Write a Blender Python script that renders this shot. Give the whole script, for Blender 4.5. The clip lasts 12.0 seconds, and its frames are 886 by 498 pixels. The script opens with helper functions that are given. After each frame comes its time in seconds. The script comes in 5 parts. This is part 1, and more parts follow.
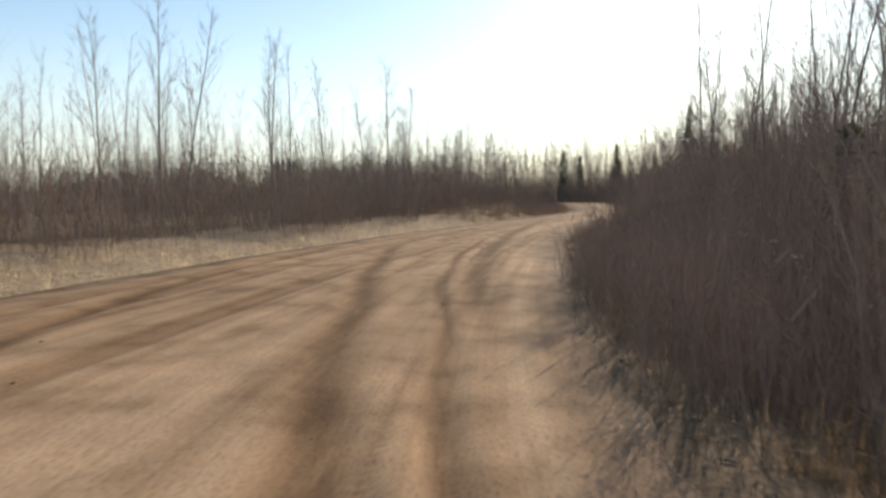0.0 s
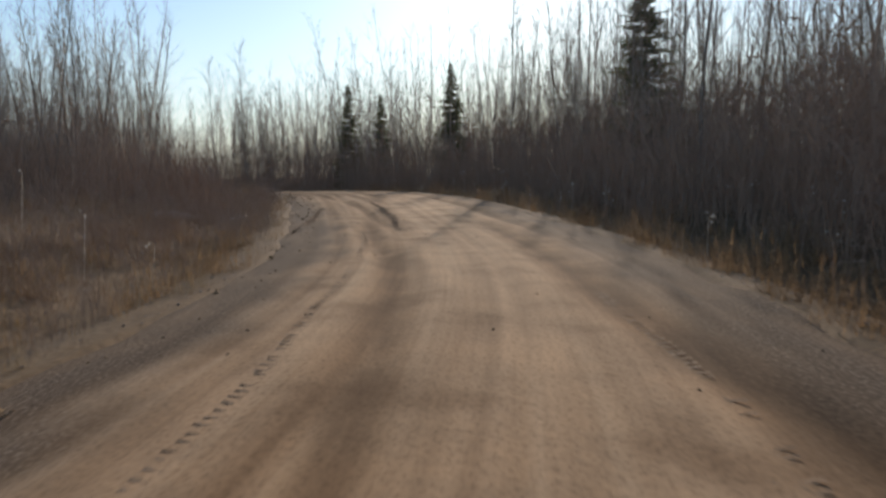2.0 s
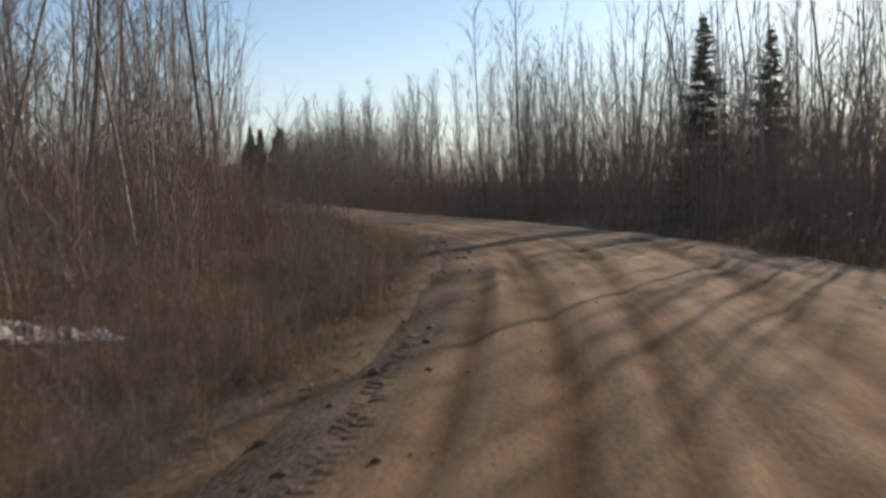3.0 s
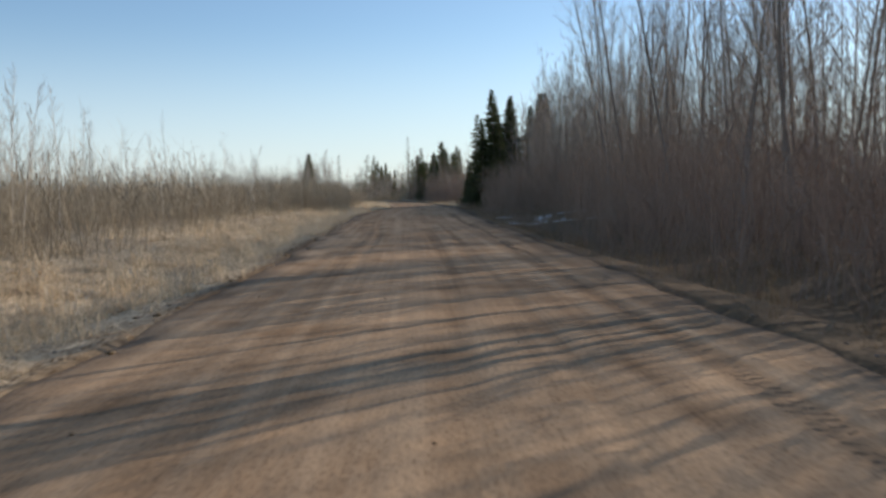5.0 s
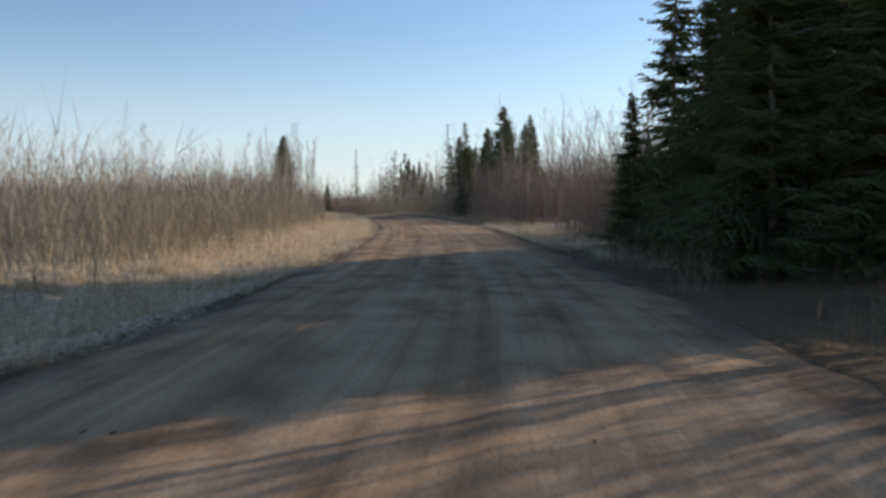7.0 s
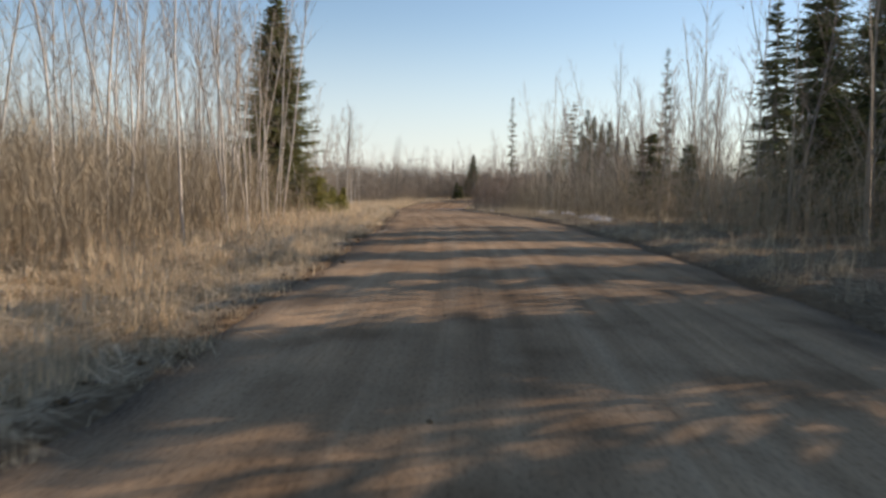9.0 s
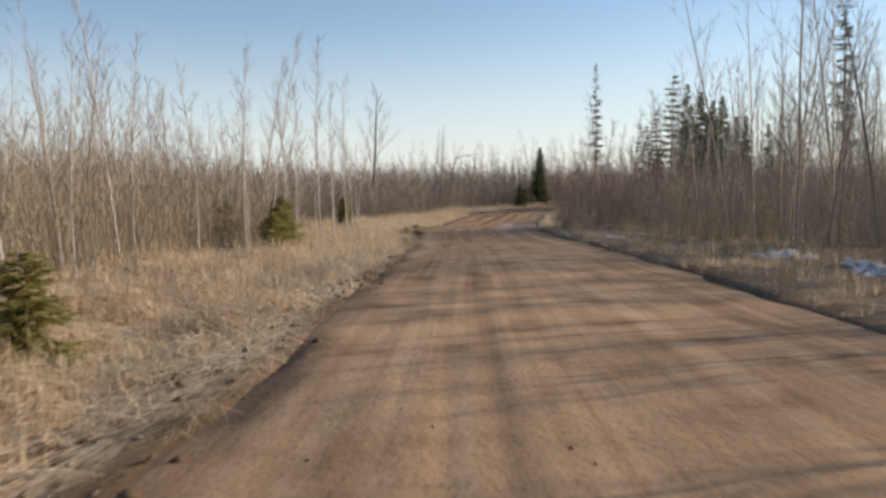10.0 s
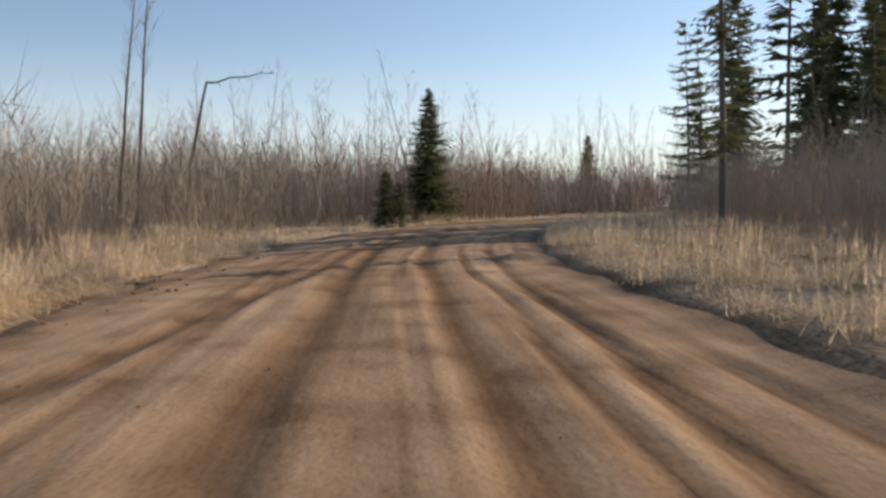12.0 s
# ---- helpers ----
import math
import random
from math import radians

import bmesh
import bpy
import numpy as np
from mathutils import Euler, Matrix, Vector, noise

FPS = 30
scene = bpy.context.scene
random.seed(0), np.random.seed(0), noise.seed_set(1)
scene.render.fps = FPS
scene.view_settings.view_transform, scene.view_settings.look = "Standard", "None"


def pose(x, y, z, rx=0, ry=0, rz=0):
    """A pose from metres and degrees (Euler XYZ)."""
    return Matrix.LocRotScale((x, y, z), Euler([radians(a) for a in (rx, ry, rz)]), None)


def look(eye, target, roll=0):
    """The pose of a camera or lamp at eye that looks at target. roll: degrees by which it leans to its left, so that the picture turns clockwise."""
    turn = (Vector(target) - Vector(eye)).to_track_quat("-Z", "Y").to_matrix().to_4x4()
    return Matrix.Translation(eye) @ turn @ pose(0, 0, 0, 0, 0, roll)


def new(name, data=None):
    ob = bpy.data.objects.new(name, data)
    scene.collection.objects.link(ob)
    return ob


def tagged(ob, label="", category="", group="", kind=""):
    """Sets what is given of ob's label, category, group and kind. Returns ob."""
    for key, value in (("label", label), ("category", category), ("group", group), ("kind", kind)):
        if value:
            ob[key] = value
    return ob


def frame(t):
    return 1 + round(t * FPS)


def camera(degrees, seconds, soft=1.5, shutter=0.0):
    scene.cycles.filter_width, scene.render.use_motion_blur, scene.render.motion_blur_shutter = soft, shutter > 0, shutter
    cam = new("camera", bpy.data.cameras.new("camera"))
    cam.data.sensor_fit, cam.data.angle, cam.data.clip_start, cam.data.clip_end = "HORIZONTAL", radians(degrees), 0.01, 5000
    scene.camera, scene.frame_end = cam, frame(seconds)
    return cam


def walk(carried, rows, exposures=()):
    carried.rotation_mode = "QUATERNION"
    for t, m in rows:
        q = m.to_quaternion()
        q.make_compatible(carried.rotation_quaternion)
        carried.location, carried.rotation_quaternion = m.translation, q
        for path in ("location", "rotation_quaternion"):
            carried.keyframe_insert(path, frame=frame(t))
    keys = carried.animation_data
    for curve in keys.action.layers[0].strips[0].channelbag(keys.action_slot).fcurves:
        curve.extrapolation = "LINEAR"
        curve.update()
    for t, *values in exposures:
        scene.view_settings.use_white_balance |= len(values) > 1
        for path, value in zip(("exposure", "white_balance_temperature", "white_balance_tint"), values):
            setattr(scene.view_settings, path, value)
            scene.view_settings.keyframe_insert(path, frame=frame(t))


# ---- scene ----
cam = camera(58.0, 12.0, soft=2.8, shutter=0.05)

# seconds, x, y, z, tilt, roll, turn
PATH = [
    (0.0, -78.31, -158.32, 1.31, 86.34, 0.20, -34.42),
    (0.5, -68.90, -146.63, 1.04, 86.18, -0.23, -44.53),
    (1.0, -59.07, -135.67, 0.93, 86.43, -0.92, -53.25),
    (1.5, -47.15, -125.03, 1.17, 85.79, -1.21, -55.07),
    (2.0, -34.76, -115.82, 1.41, 84.69, 0.86, -46.93),
    (2.5, -24.16, -104.82, 1.56, 85.43, 1.18, -34.64),
    (3.0, -16.02, -92.78, 1.90, 85.26, 0.82, -23.45),
    (3.2, -13.49, -87.49, 2.01, 85.23, 0.38, -20.94),
    (4.8, -2.00, -38.08, 1.42, 86.46, 0.30, -6.46),
    (5.0, -1.37, -31.66, 1.41, 86.35, 0.97, -3.87),
    (5.5, -0.52, -15.87, 1.51, 86.49, 0.73, 1.09),
    (6.0, 0.00, -0.00, 1.65, 87.21, 0.38, -0.00),
    (6.5, 0.43, 16.06, 1.75, 87.28, -0.36, -0.84),
    (7.0, 1.38, 32.57, 1.83, 86.98, 0.35, -0.68),
    (7.5, 2.13, 50.10, 1.74, 86.32, -0.10, 2.30),
    (7.7, 2.06, 57.27, 1.80, 85.86, -1.09, 4.00),
    (9.3, -3.89, 108.19, 2.30, 85.51, -0.41, 12.65),
    (9.5, -5.26, 114.51, 2.32, 85.61, -0.16, 13.29),
    (10.0, -9.01, 130.27, 2.24, 85.71, 1.02, 15.67),
    (10.5, -13.25, 146.88, 1.86, 85.39, 1.19, 15.12),
    (11.0, -17.85, 163.69, 1.37, 84.91, 0.00, 13.18),
    (11.5, -21.38, 180.11, 1.13, 85.26, -0.41, 7.91),
    (12.0, -23.03, 195.99, 0.48, 87.28, 1.07, 3.41),
]
walk(cam, [(t, pose(x, y, z, rx, ry, rz)) for t, x, y, z, rx, ry, rz in PATH],
     [(0, 0.08, 7500, 17), (1.5, -0.1, 7050, 16), (2.5, -0.32, 6950, 17), (3, -0.2, 7150, 18), (5, -0.08, 6650, 15), (6.5, -0.2, 6600, 17), (7, -0.1, 6600, 17), (7.5, -0.02, 7050, 18), (9.5, 0.02, 7250, 20), (10, -0.02, 7250, 21), (11, 0.2, 7200, 22), (11.5, 0.17, 7300, 22), (12, 0.02, 7400, 22)])

# ---- light ----
SUN_AZ, SUN_EL = radians(55), radians(19.5)
TO_SUN = Vector((math.sin(SUN_AZ) * math.cos(SUN_EL), math.cos(SUN_AZ) * math.cos(SUN_EL), math.sin(SUN_EL)))
world = bpy.data.worlds.new("sky")
scene.world = world
world.use_nodes = True
wn = world.node_tree
sky = wn.nodes.new("ShaderNodeTexSky")
sky.sky_type, sky.sun_disc = "NISHITA", False
sky.sun_elevation, sky.sun_rotation = SUN_EL, SUN_AZ
sky.air_density, sky.dust_density, sky.ozone_density = 1.0, 0.25, 1.3
background = wn.nodes["Background"]
background.inputs["Strength"].default_value = 0.146
# pale haze towards the horizon, the same all round
place = wn.nodes.new("ShaderNodeTexCoord")
split = wn.nodes.new("ShaderNodeSeparateXYZ")
wn.links.new(place.outputs["Generated"], split.inputs["Vector"])
low = wn.nodes.new("ShaderNodeMapRange")
low.inputs["From Min"].default_value, low.inputs["From Max"].default_value = 0.0, 0.22
low.inputs["To Min"].default_value, low.inputs["To Max"].default_value = 0.62, 0.0
low.interpolation_type = "SMOOTHSTEP"
wn.links.new(split.outputs["Z"], low.inputs["Value"])
haze = wn.nodes.new("ShaderNodeMix")
haze.data_type = "RGBA"
haze.inputs["B"].default_value = (6.3, 6.1, 6.2, 1)
wn.links.new(low.outputs["Result"], haze.inputs["Factor"])
wn.links.new(sky.outputs["Color"], haze.inputs["A"])
clear = wn.nodes.new("ShaderNodeMix")
clear.data_type, clear.blend_type = "RGBA", "MULTIPLY"
clear.inputs["Factor"].default_value, clear.inputs["B"].default_value = 1.0, (0.84, 1.0, 1.10, 1)
wn.links.new(haze.outputs["Result"], clear.inputs["A"])
wn.links.new(clear.outputs["Result"], background.inputs["Color"])
sun = new("sun", bpy.data.lights.new("sun", "SUN"))
sun.data.energy, sun.data.angle, sun.data.color = 5.0, radians(0.4), (1.0, 0.91, 0.775)
sun.matrix_world = look(TO_SUN * 200, (0, 0, 0))

# ---- materials ----


def material(name, base, dark, scale=6.0, rough=0.9, bump=0.3, fine=40.0, spread=0.25, island=0.0, through_light=0.0):
    """A rough natural surface: two colours mixed by noise at two scales, fine relief, and an own tint for each piece."""
    m = bpy.data.materials.new(name)
    m.use_nodes = True
    t = m.node_tree
    b = t.nodes["Principled BSDF"]
    co = t.nodes.new("ShaderNodeTexCoord")
    n1, n2 = t.nodes.new("ShaderNodeTexNoise"), t.nodes.new("ShaderNodeTexNoise")
    for n, s in ((n1, scale), (n2, fine)):
        n.inputs["Scale"].default_value, n.inputs["Detail"].default_value = s, 3
        t.links.new(co.outputs["Object"], n.inputs["Vector"])
    mean = t.nodes.new("ShaderNodeMath")
    mean.operation = "ADD"
    t.links.new(n1.outputs["Fac"], mean.inputs[0])
    t.links.new(n2.outputs["Fac"], mean.inputs[1])
    mr = t.nodes.new("ShaderNodeMapRange")
    mr.inputs["From Min"].default_value, mr.inputs["From Max"].default_value = 1 - spread * 1.5, 1 + spread * 1.5
    t.links.new(mean.outputs[0], mr.inputs["Value"])
    mix = t.nodes.new("ShaderNodeMix")
    mix.data_type = "RGBA"
    mix.inputs["A"].default_value, mix.inputs["B"].default_value = (*dark, 1), (*base, 1)
    t.links.new(mr.outputs["Result"], mix.inputs["Factor"])
    colour = mix.outputs["Result"]
    if island:
        g = t.nodes.new("ShaderNodeNewGeometry")
        r = t.nodes.new("ShaderNodeMapRange")
        r.inputs["To Min"].default_value, r.inputs["To Max"].default_value = 1 - island, 1 + island
        t.links.new(g.outputs["Random Per Island"], r.inputs["Value"])
        hsv = t.nodes.new("ShaderNodeHueSaturation")
        t.links.new(r.outputs["Result"], hsv.inputs["Value"])
        t.links.new(colour, hsv.inputs["Color"])
        colour = hsv.outputs["Color"]
    t.links.new(colour, b.inputs["Base Color"])
    if through_light:
        glow = t.nodes.new("ShaderNodeBsdfTranslucent")
        t.links.new(colour, glow.inputs["Color"])
        blend = t.nodes.new("ShaderNodeMixShader")
        blend.inputs["Fac"].default_value = through_light
        t.links.new(b.outputs["BSDF"], blend.inputs[1])
        t.links.new(glow.outputs["BSDF"], blend.inputs[2])
        t.links.new(blend.outputs["Shader"], t.nodes["Material Output"].inputs["Surface"])
    b.inputs["Roughness"].default_value = rough
    b.inputs["Specular IOR Level"].default_value = 0.25 if rough < 0.8 else 0.08
    if bump:
        bp = t.nodes.new("ShaderNodeBump")
        bp.inputs["Strength"].default_value, bp.inputs["Distance"].default_value = bump, 0.02
        t.links.new(n2.outputs["Fac"], bp.inputs["Height"])
        t.links.new(bp.outputs["Normal"], b.inputs["Normal"])
    return m


BARK = material("grey_bark", (0.33, 0.28, 0.235), (0.16, 0.13, 0.108), 3, fine=25, island=0.15)
PALE_BARK = material("pale_aspen_bark", (0.78, 0.72, 0.63), (0.42, 0.36, 0.29), 2.5, fine=18, island=0.12)
DARK_BARK = material("dark_bark", (0.17, 0.14, 0.115), (0.085, 0.07, 0.058), 3, fine=25, island=0.15)
TWIG = material("twig_bark", (0.43, 0.36, 0.295), (0.26, 0.213, 0.175), 2, fine=20, bump=0, island=0.3)
PALE_TWIG = material("pale_twig_bark", (0.48, 0.405, 0.315), (0.28, 0.23, 0.18), 2, fine=20, bump=0, island=0.3)
SHRUB = material("shrub_stems", (0.44, 0.32, 0.238), (0.25, 0.18, 0.136), 1.5, fine=14, bump=0, island=0.22)
GREY_SHRUB = material("grey_brown_shrub_stems", (0.45, 0.378, 0.295), (0.27, 0.222, 0.172), 1.5, fine=14, bump=0, island=0.2)
TAN_SHRUB = material("tan_shrub_stems", (0.49, 0.405, 0.285), (0.285, 0.232, 0.163), 1.5, fine=14, bump=0, island=0.25)
NEEDLES = material("spruce_needles", (0.19, 0.205, 0.10), (0.09, 0.105, 0.052), 2, fine=15, bump=0, island=0.4, through_light=0.35)
OLIVE_NEEDLES = material("olive_spruce_needles", (0.30, 0.30, 0.135), (0.15, 0.155, 0.07), 2, fine=15, bump=0, island=0.4, through_light=0.45)
YOUNG_NEEDLES = material("young_spruce_needles", (0.48, 0.45, 0.17), (0.25, 0.245, 0.09), 2, fine=15, bump=0, island=0.4, through_light=0.55)
GRASS = material("dry_grass", (0.85, 0.70, 0.49), (0.50, 0.385, 0.245), 0.5, fine=5, bump=0, island=0.42, through_light=0.5)
STRAW = material("matted_straw", (0.88, 0.75, 0.55), (0.56, 0.44, 0.29), 0.7, fine=6, bump=0, island=0.3, through_light=0.35)
# darker copy of the dry grass, with the verge's shade put into its colour
SHADE_DULLED_GRASS = material("shade_dulled_dry_grass", (0.37, 0.275, 0.165), (0.165, 0.12, 0.072), 0.5, fine=5, bump=0, island=0.4, through_light=0.35)
RED_WEED = material("red_brown_weeds", (0.40, 0.265, 0.145), (0.18, 0.115, 0.065), 0.8, fine=6, bump=0, island=0.4, through_light=0.35)
FLUFF = material("white_seed_heads", (0.85, 0.82, 0.75), (0.62, 0.58, 0.5), 6, fine=30, bump=0, island=0.2, through_light=0.5)
SOIL = material("leaf_litter", (0.27, 0.19, 0.108), (0.10, 0.07, 0.044), 0.45, fine=11, bump=0.9, spread=0.2)
GRAVEL = material("grey_brown_gravel", (0.34, 0.295, 0.25), (0.16, 0.135, 0.115), 3, fine=60, bump=0.6, island=0.45)
WET_STONE = material("wet_stone", (0.50, 0.43, 0.41), (0.24, 0.20, 0.19), 3, rough=0.55, fine=50, bump=0.5, island=0.5)
TRODDEN = material("trodden_damp_dirt", (0.27, 0.186, 0.118), (0.13, 0.088, 0.056), 4, fine=40, bump=0.5, island=0.3)


def verge_material():
    """Leaf litter that gives way to a mat of dead straw where the verge is grassy."""
    m = material("littered_verge", (0.19, 0.122, 0.066), (0.08, 0.052, 0.03), 0.45, fine=11, bump=0.9, spread=0.2)
    t = m.node_tree
    b = t.nodes["Principled BSDF"]
    was = b.inputs["Base Color"].links[0].from_socket
    co = t.nodes.new("ShaderNodeTexCoord")
    n = t.nodes.new("ShaderNodeTexNoise")
    n.inputs["Scale"].default_value, n.inputs["Detail"].default_value, n.inputs["Distortion"].default_value = 1.0, 5, 2.2
    comb = t.nodes.new("ShaderNodeMapping")
    comb.inputs["Scale"].default_value, comb.inputs["Rotation"].default_value = (9, 2.6, 4), (0, 0, 0.9)
    t.links.new(co.outputs["Object"], comb.inputs["Vector"])
    t.links.new(comb.outputs["Vector"], n.inputs["Vector"])
    tint = t.nodes.new("ShaderNodeValToRGB")
    tint.color_ramp.elements[0].position, tint.color_ramp.elements[0].color = 0.37, (0.22, 0.155, 0.09, 1)
    tint.color_ramp.elements[1].position, tint.color_ramp.elements[1].color = 0.6, (0.80, 0.635, 0.425, 1)
    t.links.new(n.outputs["Fac"], tint.inputs["Fac"])
    straw = t.nodes.new("ShaderNodeAttribute")
    straw.attribute_name = "straw"
    mix = t.nodes.new("ShaderNodeMix")
    mix.data_type = "RGBA"
    t.links.new(straw.outputs["Fac"], mix.inputs["Factor"])
    t.links.new(was, mix.inputs["A"])
    t.links.new(tint.outputs["Color"], mix.inputs["B"])
    t.links.new(mix.outputs["Result"], b.inputs["Base Color"])
    return m


VERGE = verge_material()
SNOW = material("old_snow", (0.90, 0.87, 0.83), (0.42, 0.38, 0.34), 5, rough=0.6, fine=30)


def road_material():
    """Sandy dirt with streaks along the way, damp darker wheel lines and fine grit; the sheet's map is metres across and along."""
    m = bpy.data.materials.new("sandy_dirt_road")
    m.use_nodes = True
    t = m.node_tree
    b = t.nodes["Principled BSDF"]
    uv = t.nodes.new("ShaderNodeUVMap")

    def noise_at(sx, sy, detail=4):
        mp = t.nodes.new("ShaderNodeMapping")
        mp.inputs["Scale"].default_value = (sx, sy, 1)
        n = t.nodes.new("ShaderNodeTexNoise")
        n.inputs["Scale"].default_value, n.inputs["Detail"].default_value = 1, detail
        t.links.new(uv.outputs["UV"], mp.inputs["Vector"])
        t.links.new(mp.outputs["Vector"], n.inputs["Vector"])
        return n.outputs["Fac"]

    def ramp(fac, stops):
        r = t.nodes.new("ShaderNodeValToRGB")
        while len(r.color_ramp.elements) < len(stops):
            r.color_ramp.elements.new(0.5)
        for e, (p, c) in zip(r.color_ramp.elements, stops):
            e.position, e.color = p, (*c, 1)
        t.links.new(fac, r.inputs["Fac"])
        return r.outputs["Color"]

    def mixed(a, c, fac, mode="MIX"):
        x = t.nodes.new("ShaderNodeMix")
        x.data_type, x.blend_type = "RGBA", mode
        if isinstance(fac, float):
            x.inputs["Factor"].default_value = fac
        else:
            t.links.new(fac, x.inputs["Factor"])
        t.links.new(a, x.inputs["A"])
        t.links.new(c, x.inputs["B"])
        return x.outputs["Result"]

    def attribute(name):
        n = t.nodes.new("ShaderNodeAttribute")
        n.attribute_name = name
        return n.outputs["Fac"]

    def maths(op, a, c):
        n = t.nodes.new("ShaderNodeMath")
        n.operation, n.use_clamp = op, True
        for k, v in enumerate((a, c)):
            if isinstance(v, float):
                n.inputs[k].default_value = v
            else:
                t.links.new(v, n.inputs[k])
        return n.outputs[0]

    streak = ramp(noise_at(3.4, 0.045, 5), [(0.33, (0.29, 0.188, 0.112)), (0.5, (0.43, 0.29, 0.176)), (0.66, (0.52, 0.372, 0.238))])
    patch = ramp(noise_at(0.35, 0.12), [(0.34, (0.265, 0.174, 0.104)), (0.66, (0.52, 0.358, 0.218))])
    grit = ramp(noise_at(30, 24, 5), [(0.34, (0.42, 0.39, 0.36)), (0.48, (0.92, 0.92, 0.92)), (0.7, (1.12, 1.1, 1.06))])
    both = mixed(mixed(streak, patch, 0.42), grit, 0.5, "MULTIPLY")
    # scuffed, damp and dusty spots a stride wide, and fine scratches along the way
    spots = ramp(noise_at(1.3, 0.9, 6), [(0.33, (0.62, 0.58, 0.55)), (0.48, (0.97, 0.97, 0.97)), (0.66, (1.22, 1.2, 1.17))])
    both = mixed(both, spots, 0.8, "MULTIPLY")
    scratch = ramp(noise_at(13, 0.28, 3), [(0.36, (0.72, 0.69, 0.66)), (0.5, (1, 1, 1)), (0.68, (1.14, 1.13, 1.11))])
    both = mixed(both, scratch, 0.25, "MULTIPLY")
    # stones and dull gravel at the edges
    stones = ramp(noise_at(34, 28, 4), [(0.36, (0.065, 0.048, 0.034)), (0.55, (0.14, 0.102, 0.072)), (0.76, (0.29, 0.235, 0.18))])
    edge = maths("MULTIPLY", attribute("edge"), maths("ADD", noise_at(1.6, 0.5), 0.45))
    both = mixed(both, stones, edge)
    # damp, dark bottoms of the wheel lines, and bars of tyre tread in some of them
    damp = ramp(maths("MULTIPLY", attribute("rut"), maths("ADD", noise_at(6, 0.9), 0.5)), [(0.0, (1, 1, 1)), (0.5, (0.70, 0.66, 0.62)), (1.0, (0.38, 0.33, 0.29))])
    both = mixed(both, damp, 1.0, "MULTIPLY")
    wave = t.nodes.new("ShaderNodeTexWave")
    wave.bands_direction = "Y"
    wave.inputs["Scale"].default_value, wave.inputs["Distortion"].default_value, wave.inputs["Detail"].default_value = 2.3, 3.2, 1.5
    wave.inputs["Detail Scale"].default_value = 3.0
    t.links.new(uv.outputs["UV"], wave.inputs["Vector"])
    tread = maths("MULTIPLY", ramp(wave.outputs["Fac"], [(0.25, (1, 1, 1)), (0.5, (0, 0, 0))]), attribute("tread"))
    both = mixed(both, ramp(tread, [(0.0, (1, 1, 1)), (1.0, (0.36, 0.32, 0.28))]), 1.0, "MULTIPLY")
    t.links.new(both, b.inputs["Base Color"])
    # wet mud and stones shine
    wet = attribute("wet")
    gloss = t.nodes.new("ShaderNodeMapRange")
    gloss.inputs["To Min"].default_value, gloss.inputs["To Max"].default_value = 0.92, 0.42
    t.links.new(maths("MULTIPLY", wet, maths("ADD", noise_at(2.5, 1.2), 0.3)), gloss.inputs["Value"])
    t.links.new(gloss.outputs["Result"], b.inputs["Roughness"])
    shine = t.nodes.new("ShaderNodeMapRange")
    shine.inputs["To Min"].default_value, shine.inputs["To Max"].default_value = 0.03, 0.4
    t.links.new(wet, shine.inputs["Value"])
    t.links.new(shine.outputs["Result"], b.inputs["Specular IOR Level"])
    bp = t.nodes.new("ShaderNodeBump")
    bp.inputs["Strength"].default_value, bp.inputs["Distance"].default_value = 0.4, 0.03
    height = maths("SUBTRACT", maths("MULTIPLY", noise_at(12, 8, 5), 0.7), maths("MULTIPLY", tread, 0.45))
    t.links.new(height, bp.inputs["Height"])
    t.links.new(bp.outputs["Normal"], b.inputs["Normal"])
    return m


ROAD = road_material()

# ---- mesh helpers ----


def mesh_of(name, verts, tris, mat, uv=None, smooth=False):
    """A mesh from arrays of points and triangles."""
    me = bpy.data.meshes.new(name)
    verts, tris = np.asarray(verts, np.float32), np.asarray(tris, np.int32)
    me.vertices.add(len(verts))
    me.vertices.foreach_set("co", verts.ravel())
    me.loops.add(tris.size)
    me.loops.foreach_set("vertex_index", tris.ravel())
    me.polygons.add(len(tris))
    me.polygons.foreach_set("loop_start", np.arange(0, tris.size, 3, dtype=np.int32))
    if smooth:
        me.polygons.foreach_set("use_smooth", np.ones(len(tris), bool))
    if uv is not None:
        layer = me.uv_layers.new(name="map")
        layer.data.foreach_set("uv", np.asarray(uv, np.float32)[tris.ravel()].ravel())
    me.update(calc_edges=True)
    me.materials.append(mat)
    return me


def part(name, me, parent, label=""):
    ob = new(name, me)
    ob.parent = parent
    if label:
        ob["label"] = label
    return ob


